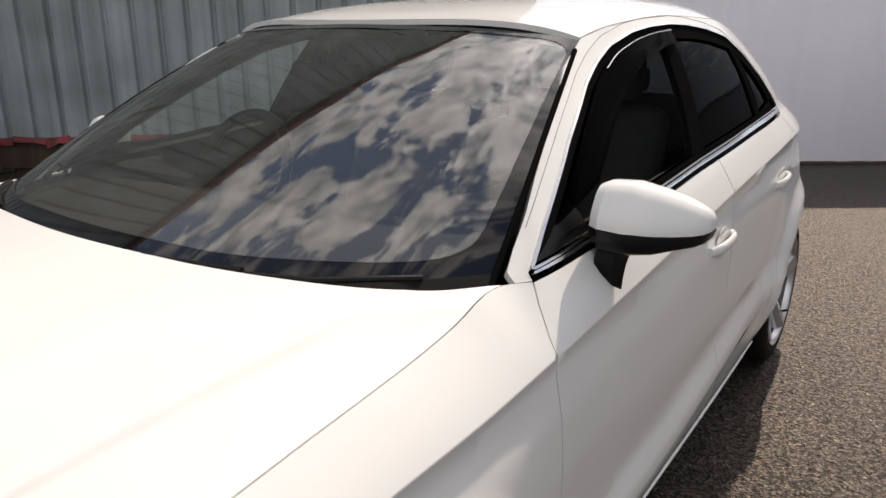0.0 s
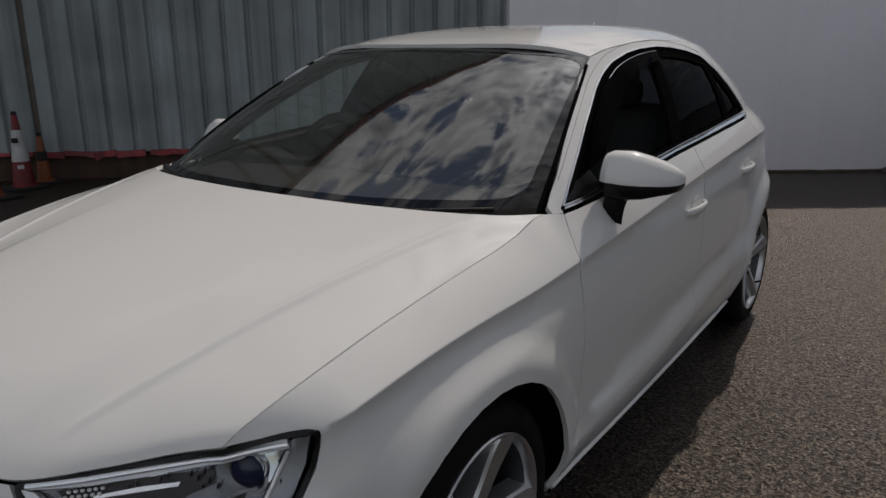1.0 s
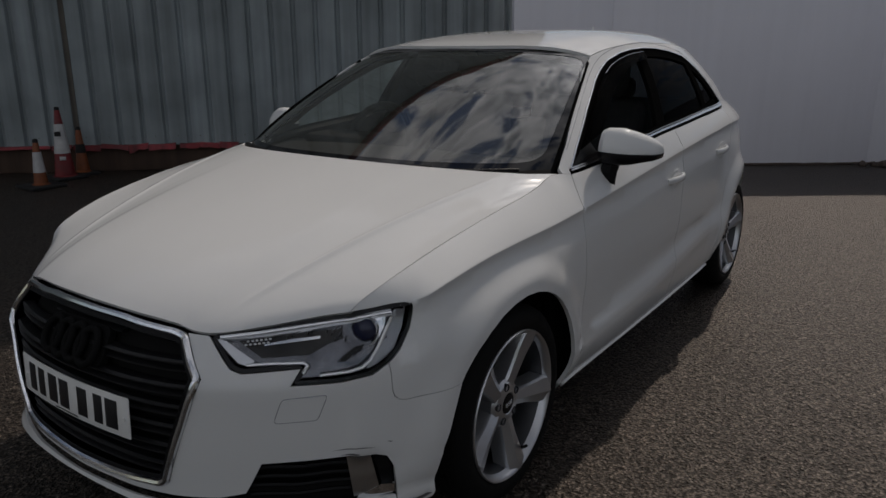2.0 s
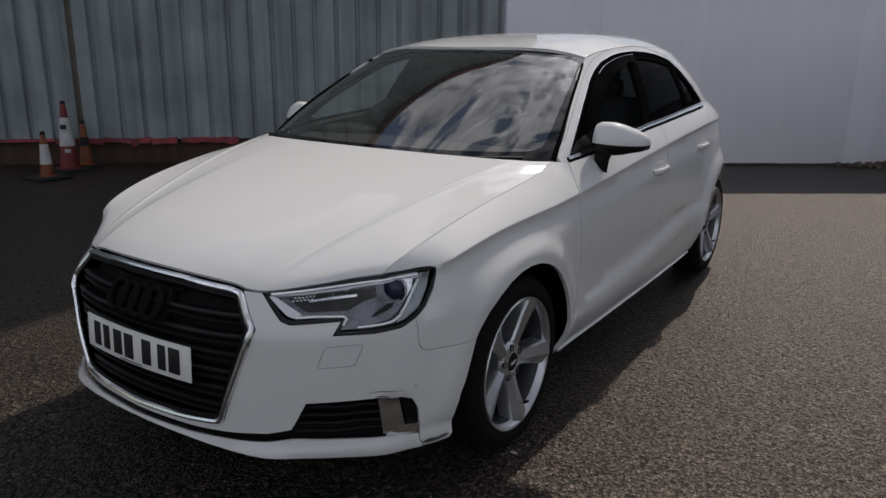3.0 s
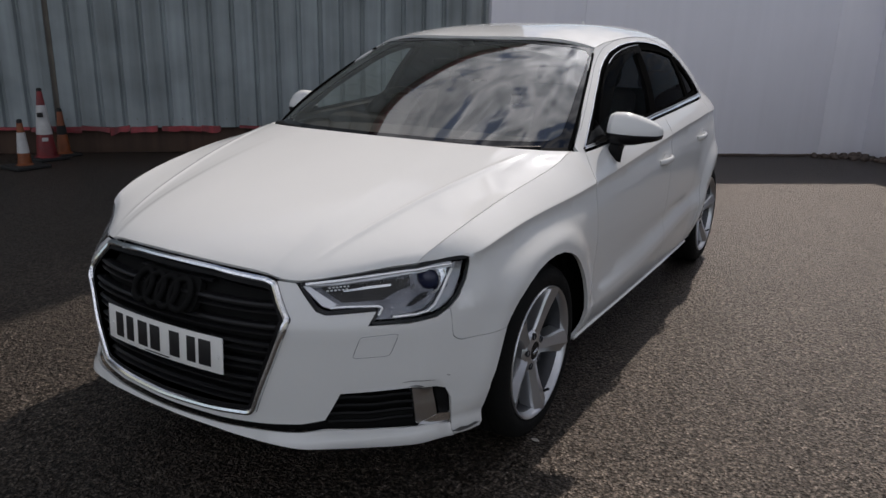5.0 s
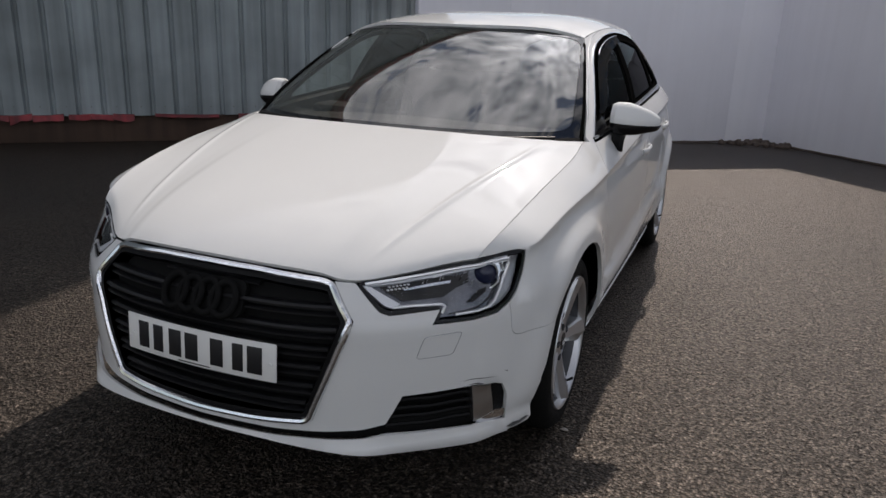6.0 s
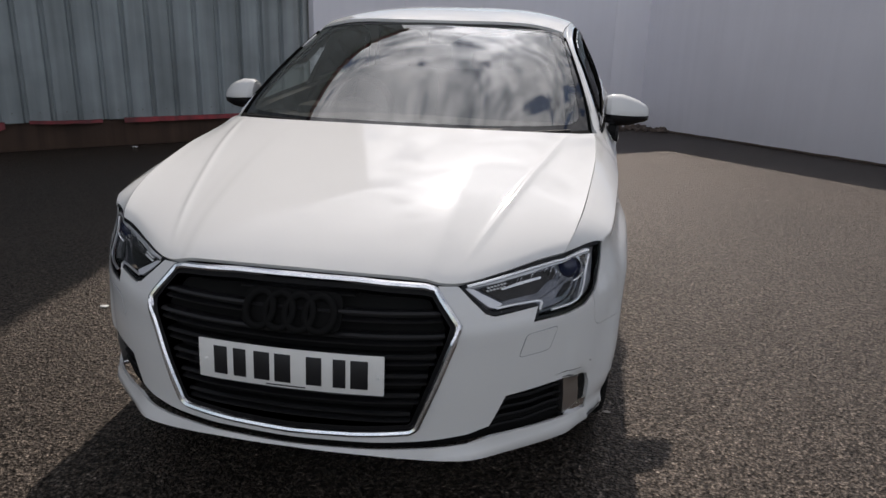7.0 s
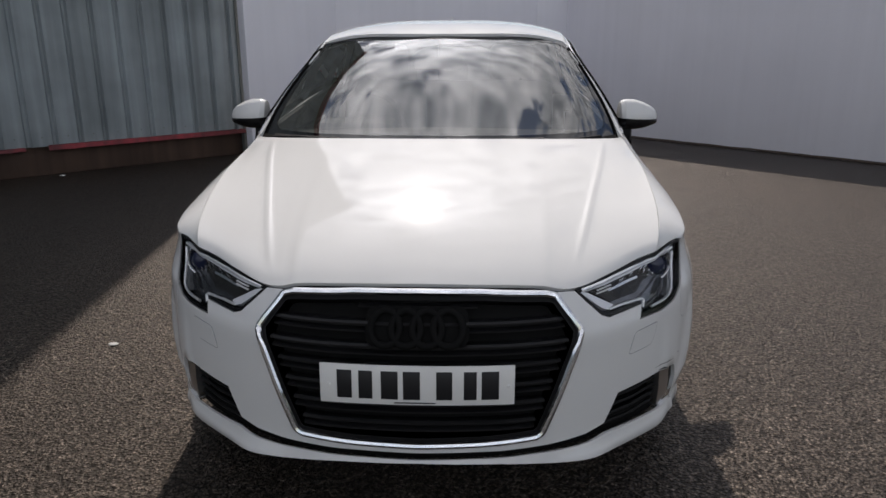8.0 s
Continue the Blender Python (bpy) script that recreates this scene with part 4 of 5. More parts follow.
SIDES = ((1, "left"), (-1, "right"))
for side, _ in SIDES:
    # headlamp
    lamp = tagged(new("headlight"), "clear headlight with dark bezel and bright inner trim")
    lamp.parent = car
    H = rounded(HEADLIGHT, .02, 5)
    panel("lens", body, shrink(H, .003), LENS, lamp, "clear headlight lens", step=.03, gap=0, depth=0, side=side, lift=.001).visible_shadow = False
    panel("bezel", inset(body, .004), shrink(H, .0005), GLOSSBLACK, lamp, "black bezel", step=.025, gap=0, depth=.05, holes=[shrink(H, .0095)], side=side)
    panel("bowl", inset(body, .036), shrink(H, .004), BOWL, lamp, "silver-grey reflector bowl", step=.03, gap=0, depth=0, side=side)
    # bright guide along the upper edge, and the running light round the inner corner, notch and outer end
    panel("upper_bar", inset(body, .012), [(-.932, .690), (-.814, .696), (-.727, .704), (-.641, .715), (-.556, .726), (-.476, .735), (-.479, .750), (-.555, .743), (-.64, .732), (-.726, .722), (-.814, .712), (-.929, .698)], SILVER, lamp, "bright silver upper bar", step=.015, gap=0, depth=.02, side=side)
    panel("inner_band", inset(body, .006), [(-.934, .694), (-.907, .690), (-.829, .649), (-.850, .640), (-.872, .646)], SILVER, lamp, "pale band at the inner end", step=.015, gap=0, depth=.02, side=side)
    bm = bmesh.new()
    line = [(-.925, .697), (-.814, .7065), (-.727, .7155), (-.641, .726), (-.556, .737), (-.478, .7445)]
    tube(bm, [(p[0] * side, p[1], p[2]) for p in [inset(body, .007)(*c) for c in open_line(line, .02)]], .0050, 8)
    part("upper_bead", bm, TUBE, lamp, "bright bead along the upper bar")
    guides = ([(-.850, .641), (-.796, .643), (-.709, .642), (-.699, .636), (-.717, .613)], [(-.672, .613), (-.602, .616), (-.568, .623), (-.547, .638), (-.527, .660), (-.512, .680), (-.487, .717), (-.475, .738)])
    for line in guides:
        bm = bmesh.new()
        pts = []
        for (a0, b0), (a1, b1) in zip(line, line[1:]):
            for j in range(4):
                p = inset(body, .006)(a0 + (a1 - a0) * j / 4, b0 + (b1 - b0) * j / 4)
                pts.append((p[0] * side, p[1], p[2]))
        tube(bm, pts, .0044, 8)
        part("light_strip", bm, TUBE, lamp, "pale daytime running strip")
    panel("dark_panel", inset(body, .028), [(-.885, .683), (-.822, .648), (-.70, .652), (-.655, .672), (-.612, .684), (-.612, .704), (-.70, .700), (-.80, .692)], SMOKED, lamp, "dark inner panel", step=.02, gap=0, depth=.02, side=side)
    panel("outer_fill", inset(body, .022), [(-.560, .612), (-.53, .622), (-.485, .652), (-.455, .70), (-.440, .752), (-.472, .745), (-.490, .712), (-.515, .672), (-.552, .630)], SMOKEGREY, lamp, "grey outer fill", step=.02, gap=0, depth=.015, side=side)
    # row of small chrome reflector cells
    for i in range(6):
        for j in range(3):
            bm = bmesh.new()
            p = inset(body, .020)(-.862 + .0115 * i + .005 * j, .6775 + .0072 * j + .0008 * i)
            bmesh.ops.create_icosphere(bm, subdivisions=2, radius=1, matrix=Matrix.Translation((p[0] * side, p[1], p[2])) @ Matrix.Diagonal((.0046, .004, .0030, 1)))
            part("reflector_cell", bm, TUBE, lamp)
    panel("chrome_rail", inset(body, .022), [(-.815, .674), (-.672, .686), (-.668, .692), (-.74, .687), (-.815, .678)], CHROME, lamp, "thin chrome rail", step=.015, gap=0, depth=.012, side=side)
    for a0, b0, r0 in ((-.648, .704, .006), (-.636, .697, .0065), (-.625, .706, .0075), (-.617, .693, .007), (-.612, .712, .006), (-.604, .684, .006), (-.700, .697, .006), (-.690, .700, .005), (-.742, .692, .005), (-.755, .690, .0045), (-.520, .672, .005), (-.510, .676, .0045), (-.500, .680, .004), (-.630, .684, .005)):
        bm = bmesh.new()
        p = inset(body, .020)(a0, b0)
        bmesh.ops.create_icosphere(bm, subdivisions=1, radius=r0, matrix=Matrix.Translation((p[0] * side, p[1], p[2])) @ Matrix.Rotation(radians(24 * side), 4, "Y") @ Matrix.Diagonal((.42, .5, 1.7, 1)))
        part("reflector_facet", bm, CHROME, lamp, "faceted chrome piece beside the projector", sharp=10)
    panel("chrome_shield", inset(body, .018), [(-.528, .728), (-.494, .734), (-.500, .706), (-.518, .682), (-.530, .694)], CHROME, lamp, "bright chrome shield beside the projector", step=.015, gap=0, depth=.015, side=side)
    panel("chrome_window", inset(body, .021), [(-.722, .700), (-.690, .704), (-.688, .712), (-.722, .708)], CHROME, lamp, "small chrome window under the upper bar", step=.012, gap=0, depth=.012, side=side)
    panel("lower_bowl", inset(body, .030), [(-.700, .633), (-.66, .623), (-.60, .620), (-.566, .630), (-.535, .655), (-.528, .672), (-.575, .672), (-.61, .660), (-.66, .645)], BOWL, lamp, "silvered lower reflector", step=.02, gap=0, depth=.015, side=side)
    panel("dark_wedge", inset(body, .027), [(-.634, .632), (-.614, .632), (-.568, .654), (-.560, .668), (-.585, .663), (-.616, .646)], GLOSSBLACK, lamp, "black wedge below the projector", step=.02, gap=0, depth=.02, side=side)
    c = Vector(inset(body, .034)(-.556, .700))
    ahead = Vector((.30, -1, .02)).normalized()
    q = Matrix.Translation((c.x * side, c.y, c.z)) @ Vector((ahead.x * side, ahead.y, ahead.z)).to_track_quat("Z", "Y").to_matrix().to_4x4()
    bm = bmesh.new()
    lathe(bm, [(.0385, -.02), (.0385, .006), (.0365, .010), (.0345, .006), (.0345, 0)], q, 32)
    part("projector_ring", bm, CHROME, lamp, "bright projector ring")
    bm = bmesh.new()
    up_ = (q.to_3x3().inverted() @ Vector((0, 0, 1)))
    a0 = math.atan2(up_.y, up_.x)
    tube(bm, [q @ Vector((.0425 * math.cos(a0 + radians(k)), .0425 * math.sin(a0 + radians(k)), .012)) for k in range(95, 266, 10)], .0028, 6)
    part("projector_arc", bm, TUBE, lamp, "bright crescent below the projector")
    bm = bmesh.new()
    lathe(bm, [(.0345, .000), (.031, .010), (.022, .019), (.010, .024), (.0005, .025)], q, 32)
    part("projector", bm, PROJECTOR, lamp, "dark blue-black projector lens")
    bm = bmesh.new()
    lathe(bm, [(.057, -.006), (.051, -.017), (.045, -.025), (.0388, -.030)], q, 32)
    part("projector_cup", bm, REFLECT, lamp, "bright curved reflector round the projector")

    # front wing
    WING = EDGE_UP[::-1] + [(.505, .963), (.487, .93), (.469, .88), (.468, .834), (.477, .60), (.455, .45), (.405, .30), (.39, .235), (.362, .235)] + ARCH[::-1] + [(-.304, .527), (-.463, .524), (-.480, .5295), (-.491, .541), (-.4955, .558), (-.497, .60), (-.50, .628), (-.467, .655), (-.435, .70), (-.422, .735), (-.419, .753), (-.423, .764), (-.439, .767), (-.460, .7655), (-.517, .758)]
    crest = [(y, ZS(y)) for y in [-.43 + .03 * i for i in range(31)]]
    creases = [[(y, z + d) for y, z in crest] for d in (-.012, -.0025, .0025, .012)]
    flare = [[(.012 + r * math.cos(radians(k)), .315 + r * math.sin(radians(k))) for k in range(20, 150, 4)] for r in (.393, .408, .422, .437, .45)]
    panel("front_wing", body, WING, PAINT, car, "white front wing", step=.03, rows=creases + flare, side=side, gap=.001)

    # doors
    def seam(y0, y1, d):
        n = int((y1 - y0) / .03)
        return [(y0 + (y1 - y0) * i / n, ZS(y0 + (y1 - y0) * i / n) + d) for i in range(n + 1)]

    def lower(y0, y1, d):
        n = int((y1 - y0) / .08)
        return [(y0 + (y1 - y0) * i / n, ZC(y0 + (y1 - y0) * i / n) + d) for i in range(n + 1)]

    front_door = tagged(new("front_door"), "white front door")
    front_door.parent = car
    FD = [(.505, .963), (.73, .976), (1.36, 1.020), (1.516, 1.028), (1.524, .93), (1.51, .75), (1.49, .55), (1.475, .40), (1.47, .255), (.405, .248), (.405, .30), (.455, .45), (.477, .60), (.468, .834), (.469, .88), (.487, .93)]
    panel("skin", body, FD, PAINT, front_door, "", step=.035, rows=[seam(.5, 1.52, d) for d in (-.012, -.0025, .0025, .012)] + [lower(.46, 1.46, d) for d in (-.02, -.006, .006, .03, .06)], side=side)
    rear_door = tagged(new("rear_door"), "white rear door")
    rear_door.parent = car
    RD = [(1.516, 1.028), (1.95, 1.050), (2.36, 1.066), (2.42, 1.02), (2.40, .93), (2.33, .78), (2.255, .62), (2.21, .47), (2.19, .33), (2.185, .255), (1.47, .255), (1.475, .40), (1.49, .55), (1.51, .75), (1.524, .93)]
    panel("skin", body, RD, PAINT, rear_door, "", step=.035, rows=[seam(1.56, 2.38, d) for d in (-.012, -.0025, .0025, .012)] + [lower(1.5, 2.16, d) for d in (-.02, -.006, .006, .03, .06)], side=side)
    panel("rocker", body, [(.362, .240), (.405, .248), (1.47, .255), (2.185, .255), (2.28, .245), (2.27, .20), (1.5, .185), (.40, .185)], PAINT, car, "white rocker sill", step=.04, side=side)
    panel("sill_lip", body, [(.40, .219), (1.4, .212), (2.24, .214), (2.24, .226), (1.4, .226), (.40, .238)], PAINT, car, "white edge along the sill", step=.03, depth=.012, lift=.008, side=side)
    for owner, u0, zc in ((front_door, 1.405, .8235), (rear_door, 2.165, .8655)):
        # handle: bowl, bar, lock
        bm = bmesh.new()
        c = Vector(body(u0, zc))
        m = Matrix.Translation((c.x * side, c.y, c.z))
        bmesh.ops.create_uvsphere(bm, u_segments=20, v_segments=10, radius=1, matrix=m @ Matrix.Diagonal((.0035, .060, .046, 1)))
        part("handle_bowl", bm, PAINT, owner, "shallow white handle bowl")
        bm = bmesh.new()
        bar = [(body(u0 - .105 + .21 * i / 10, zc + .004 * i / 10)) for i in range(11)]
        lift = [.001, .008, .013, .016, .017, .017, .017, .016, .015, .010, .001]
        secs = []
        for p, k, g in zip(bar, lift, [.75, .9, 1, 1, 1, 1, 1, 1, 1, .95, .8]):
            secs.append([bm.verts.new(((p[0] + k + .0085 * g * math.cos(q)) * side, p[1], p[2] + .0155 * g * math.sin(q))) for q in [2 * math.pi * j / 12 for j in range(12)]])
        for r0, r1 in zip(secs, secs[1:]):
            for j in range(12):
                bm.faces.new((r0[j], r0[(j + 1) % 12], r1[(j + 1) % 12], r1[j]))
        bm.faces.new(secs[0])
        bm.faces.new(secs[-1])
        part("handle", bm, PAINT, owner, "white grab handle")
        bm = bmesh.new()
        c = body(u0 + .088, zc + .002)
        bmesh.ops.create_uvsphere(bm, u_segments=12, v_segments=8, radius=1, matrix=Matrix.Translation((c[0] * side, c[1], c[2])) @ Matrix.Diagonal((.012, .016, .016, 1)))
        part("lock_cover", bm, PAINT, owner)

    # windows: chrome frame, glass, black pillars
    DLO = [(.507, .975), (.588, 1.032), (.797, 1.160), (.977, 1.257), (1.070, 1.298), (1.165, 1.333), (1.298, 1.362), (1.42, 1.376), (1.56, 1.383), (1.72, 1.380), (1.885, 1.368), (2.055, 1.343), (2.208, 1.273), (2.318, 1.186), (2.42, 1.090), (2.06, 1.078), (1.39, 1.043), (.76, .997)]
    D = rounded(DLO, .02, 3)
    strip("window_chrome", body, D, shrink(D, .0045), CHROME, car, "thin chrome strip round the side windows", lift=.004, side=side)
    panel("belt_chrome", body, [(.511, .969), (.73, .984), (1.36, 1.028), (2.0, 1.061), (2.40, 1.076), (2.418, 1.088), (2.06, 1.076), (1.39, 1.041), (.76, .995), (.515, .975)], CHROME, car, "chrome belt strip", step=.04, gap=.001, depth=.01, lift=.005, side=side)
    I = shrink(D, .006)

    def drop(ring):
        """The ring with its lower edge let down to the belt strip."""
        return [(u, z - .024 * smooth(.075, .050, z - (.997 + (u - .76) * .056)) * smooth(2.40, 2.30, u)) for u, z in ring]

    strip("window_seal", inset(body, .004), I, drop(shrink(D, .040)), SEAL, car, "black window seal", lift=0, side=side)

    def cut(ring, x0, x1):
        """The part of a ring between two leaning lines (bottom u, top u)."""
        def clip(poly, line, keep):
            def d(p):
                return (p[0] - (line[0] + (line[1] - line[0]) * (p[1] - 1.05) / .3)) * keep
            out = []
            for p, q in zip(poly, poly[1:] + poly[:1]):
                if d(p) >= 0:
                    out.append(p)
                if (d(p) >= 0) != (d(q) >= 0):
                    t = d(p) / (d(p) - d(q))
                    out.append((p[0] + (q[0] - p[0]) * t, p[1] + (q[1] - p[1]) * t))
            return out
        r = clip(ring, x0, 1)
        return clip(r, x1, -1)

    W = drop(shrink(D, .036))
    B0, B1, C0, C1 = (1.355, 1.475), (1.44, 1.535), (2.06, 2.045), (2.115, 2.10)
    for ring, mat, nm, lb in ((cut(W, (-9, -9), B0), DOORGLASS, "front_window", "clear front door glass"), (cut(W, B1, C0), PRIVACY, "rear_window", "dark tinted rear door glass"), (cut(W, C1, (9, 9)), PRIVACY, "quarter_window", "dark tinted quarter glass")):
        panel(nm, inset(body, .012), ring, mat, car, lb, step=.05, gap=0, depth=0, side=side).visible_shadow = mat is PRIVACY
    panel("pillar_cover", inset(body, .005), cut(shrink(D, .02), B0, B1), SEAL, car, "black door pillar cover", step=.04, gap=-.004, depth=.02, side=side)
    panel("divider", inset(body, .005), cut(shrink(D, .02), C0, C1), SEAL, car, "black window divider", step=.04, gap=-.004, depth=.02, side=side)
    panel("mirror_sail", inset(body, .003), [(.535, .985), (.60, 1.015), (.70, 1.072), (.735, 1.0)], GLOSSBLACK, front_door, "black triangle behind the mirror", step=.03, gap=0, depth=.01, side=side)
    # smoked wind deflectors over the door windows
    vis = [(.62, 1.036), (.80, 1.148), (.98, 1.246), (1.072, 1.287), (1.166, 1.321), (1.30, 1.350), (1.42, 1.364), (1.512, 1.370), (1.514, 1.335), (1.42, 1.325), (1.26, 1.295), (1.09, 1.232), (.94, 1.158), (.80, 1.080)]
    panel("wind_deflector", inset(body, -.014), vis, SMOKE, front_door, "smoked acrylic wind deflector", step=.03, gap=0, depth=.010, side=side)
    for line, r in ((vis[3:8], .0012),):
        bm = bmesh.new()
        way = spline(*[inset(body, -.016)(a0, b0 - .004) for a0, b0 in line])
        tube(bm, [(p[0] * side, p[1], p[2]) for p in [way(i / 24) for i in range(25)]], r, 6)
        part("deflector_edge", bm, CHROME, front_door, "bright edge of the wind deflector")
    # the shut line of the door frames
    FRAME = [p for p in shrink(D, -.021)]
    bm = bmesh.new()
    top_line = [p for p in FRAME if p[1] > 1.02 + (p[0] - .6) * .04]
    tube(bm, [(p[0] * side, p[1], p[2]) for p in [inset(body, -.0002)(*c) for c in top_line]], .0009, 6)
    part("door_frame_seam", bm, SMOKEGREY, car, "dark shut line of the door frames")

    # roof pillar frame and rear quarter
    rail = [(y, ZR(y) - .002) for y in (.47, .55, .65, .8, .95, 1.08, 1.2, 1.4, 1.6, 1.8, 2.0, 2.2, 2.35, 2.55, 2.75, 2.9, 3.0, 3.1, 3.2, 3.28)]
    RA = [(2.636 + .352 * math.cos(radians(k)), .325 + .352 * math.sin(radians(k))) for k in range(-12, 181, 12)]
    quarter = rail + [(3.35, 1.02), (3.36, .95), (3.34, .75), (3.32, .55), (3.30, .25), (3.0, .21)] + RA + [(2.28, .245), (2.185, .255), (2.19, .33), (2.21, .47), (2.255, .62), (2.33, .78), (2.40, .93), (2.42, 1.02), (2.36, 1.066)]
    quarter += [(2.40, 1.070)] + DLO[14::-1] + [(.505, .963), (.47, .966)]
    panel("body_side", body, quarter, PAINT, car, "white roof pillar and rear quarter panel", step=.035, gap=.0002, rows=[seam(2.42, 3.3, d) for d in (-.012, -.0025, .0025, .012)] + [[(2.648 + r * math.cos(radians(k)), .315 + r * math.sin(radians(k))) for k in range(24, 165, 4)] for r in (.385, .41, .435, .46, .485, .51)], side=side)

    # door mirror
    mirror = tagged(new("door_mirror"), "white door mirror with black foot")
    mirror.parent = car
    bm = bmesh.new()
    secs = []
    N = 28
    for x, y, z, ry, ru, rd in ((.806, .752, 1.032, .040, .040, .036), (.811, .750, 1.033, .066, .062, .048), (.83, .752, 1.034, .080, .070, .060), (.875, .762, 1.034, .088, .070, .062), (.92, .780, 1.030, .084, .060, .054), (.955, .800, 1.026, .074, .048, .042), (.98, .816, 1.022, .060, .036, .034), (.993, .828, 1.019, .046, .026, .026), (.998, .834, 1.017, .024, .014, .012)):
        unit = rounded([(-.80, -1), (-1, -.62), (-.98, .18), (-.62, .80), (-.30, 1), (.30, .94), (.62, .6), (.62, -1)], .34, 5)
        secs.append([(x, y + ry * c, z + (ru if s_ > 0 else rd) * s_) for c, s_ in unit])
    N = len(secs[0])

    def shell(lo, hi, nm, mat, lb, grow=1.0):
        bm = bmesh.new()
        vs = [[bm.verts.new((p[0] * side, p[1], p[2])) for p in ring] for ring in secs]
        for a, b in zip(vs, vs[1:]):
            for k in range(N):
                bm.faces.new((a[k], a[(k + 1) % N], b[(k + 1) % N], b[k]))
        bm.faces.new(vs[0])
        bm.faces.new(vs[-1])
        geom = list(bm.verts) + list(bm.edges) + list(bm.faces)
        for zz, nrm in ((lo, (0, 0, -1)), (hi, (0, 0, 1))):
            if zz is not None:
                geom = list(bm.verts) + list(bm.edges) + list(bm.faces)
                r = bmesh.ops.bisect_plane(bm, geom=geom, plane_co=(.9 * side, 0, zz), plane_no=(nrm[0] + .06 * side * nrm[2], 0, nrm[2]), clear_outer=True)
                es = [e for e in r["geom_cut"] if isinstance(e, bmesh.types.BMEdge)]
                bmesh.ops.edgeloop_fill(bm, edges=es)
        return part(nm, bm, mat, mirror, lb, sharp=30)

    shell(1.018, None, "cap", PAINT, "white mirror cap")
    shell(None, 1.016, "lower_housing", GLOSSBLACK, "black lower mirror housing")
    bm = bmesh.new()
    rings = []
    for x, z, y0, y1 in ((.846, .904, .706, .728), (.846, .925, .690, .752), (.846, .95, .686, .778), (.850, .98, .698, .802), (.858, 1.002, .705, .812)):
        rings.append([bm.verts.new((p * side, q, r)) for p, q, r in ((x - .022, y0, z + .012), (x + .010, y0 + .008, z), (x + .024, (y0 + y1) / 2, z - .004), (x + .010, y1 - .008, z), (x - .022, y1, z + .012))])
    for r0, r1 in zip(rings, rings[1:]):
        for k in range(5):
            bm.faces.new((r0[k], r0[(k + 1) % 5], r1[(k + 1) % 5], r1[k]))
    bm.faces.new(rings[0])
    bm.faces.new(rings[-1])
    part("foot", bm, BLACK, mirror, "black mirror foot")

# roof
ZM = Curve((.90, 1.376), (1.1, 1.411), (1.4, 1.446), (1.8, 1.470), (2.2, 1.473), (2.6, 1.456), (3.0, 1.405), (3.3, 1.338))


def roof(a, y):
    s = a / .6
    k = abs(s)
    x = XR(max(y, 1.08)) * s
    zr = ZR(max(y, 1.08))
    y2 = y
    return (x, y2, zr + (ZM(y) + .004 - zr) * (1 - k ** 3.6))


front = [(.6 * i / 10, .955 + .125 * (i / 10) ** 2.2) for i in range(11)]
panel("roof", roof, mirrored(front + [(.6, 1.4), (.6, 1.8), (.6, 2.3), (.6, 2.75), (.6, 3.0), (.6, 3.2), (.45, 3.27), (.3, 3.28), (0, 3.28)])[::-1], PAINT, car, "white roof panel", step=.04, gap=0)
bm = bmesh.new()
tube(bm, [(0, 2.43, 1.462), (0, 2.445, 1.482), (0, 2.455, 1.500)], .009, 8, [1.6, 1.1, .7])
part("aerial", bm, PAINT, car, "short roof aerial")

# windscreen and cowl
ws_side = spline((.752, .42, .945), (.725, .565, 1.055), (.668, .79, 1.193), (.590, 1.072, 1.343))
ws_low = wide((0, .09, .955), (.3, .109, .953), (.6, .244, .948), (.752, .42, .945))
ws_top = wide((0, .957, 1.378), (.3, .98, 1.372), (.5, 1.03, 1.358), (.590, 1.072, 1.343))


def screen(a, b):
    s = abs(a) / .7
    p = ws_low(s) * (1 - b) + ws_top(s) * b + (ws_side(b) - ws_side(0) * (1 - b) - ws_side(1) * b) * s ** 1.5624
    bulge = (1 - s ** 5) * b * (1 - b) * (.0638 - .0907 * (1 - b) - .0101 * (1 - b) ** 2)
    return Vector((p.x if a >= 0 else -p.x, p.y, p.z + bulge))


WS = [(-.70, 0), (.70, 0), (.70, 1), (-.70, 1)]
windscreen = tagged(new("windscreen"), "laminated windscreen with black border")
windscreen.parent = car
NA, NB = 72, 44
mesh = bpy.data.meshes.new("pane")
mesh.from_pydata([screen(-.699 + 1.398 * i / NA, .001 + .998 * j / NB) for j in range(NB + 1) for i in range(NA + 1)], [],
                 [(j * (NA + 1) + i, j * (NA + 1) + i + 1, (j + 1) * (NA + 1) + i + 1, (j + 1) * (NA + 1) + i) for j in range(NB) for i in range(NA)])
for p in mesh.polygons:
    p.use_smooth = True
link("pane", mesh, SCREEN, windscreen, "clear windscreen glass").visible_shadow = False
hole = rounded([(-.652, .122), (.652, .122), (.684, .972), (-.684, .972)], .07, 6)
panel("black_border", screen, WS, FRIT, windscreen, "black ceramic border", step=.035, gap=.001, depth=0, holes=[hole], lift=.0015)
for k in (1, -1):
    bm = bmesh.new()
    tube(bm, [tuple(screen(k * .697, i / 16) + Vector((k * .003, 0, .001))) for i in range(16)], .0065, 8)
    part("pillar_seal", bm, SEAL, windscreen, "black pillar seal")
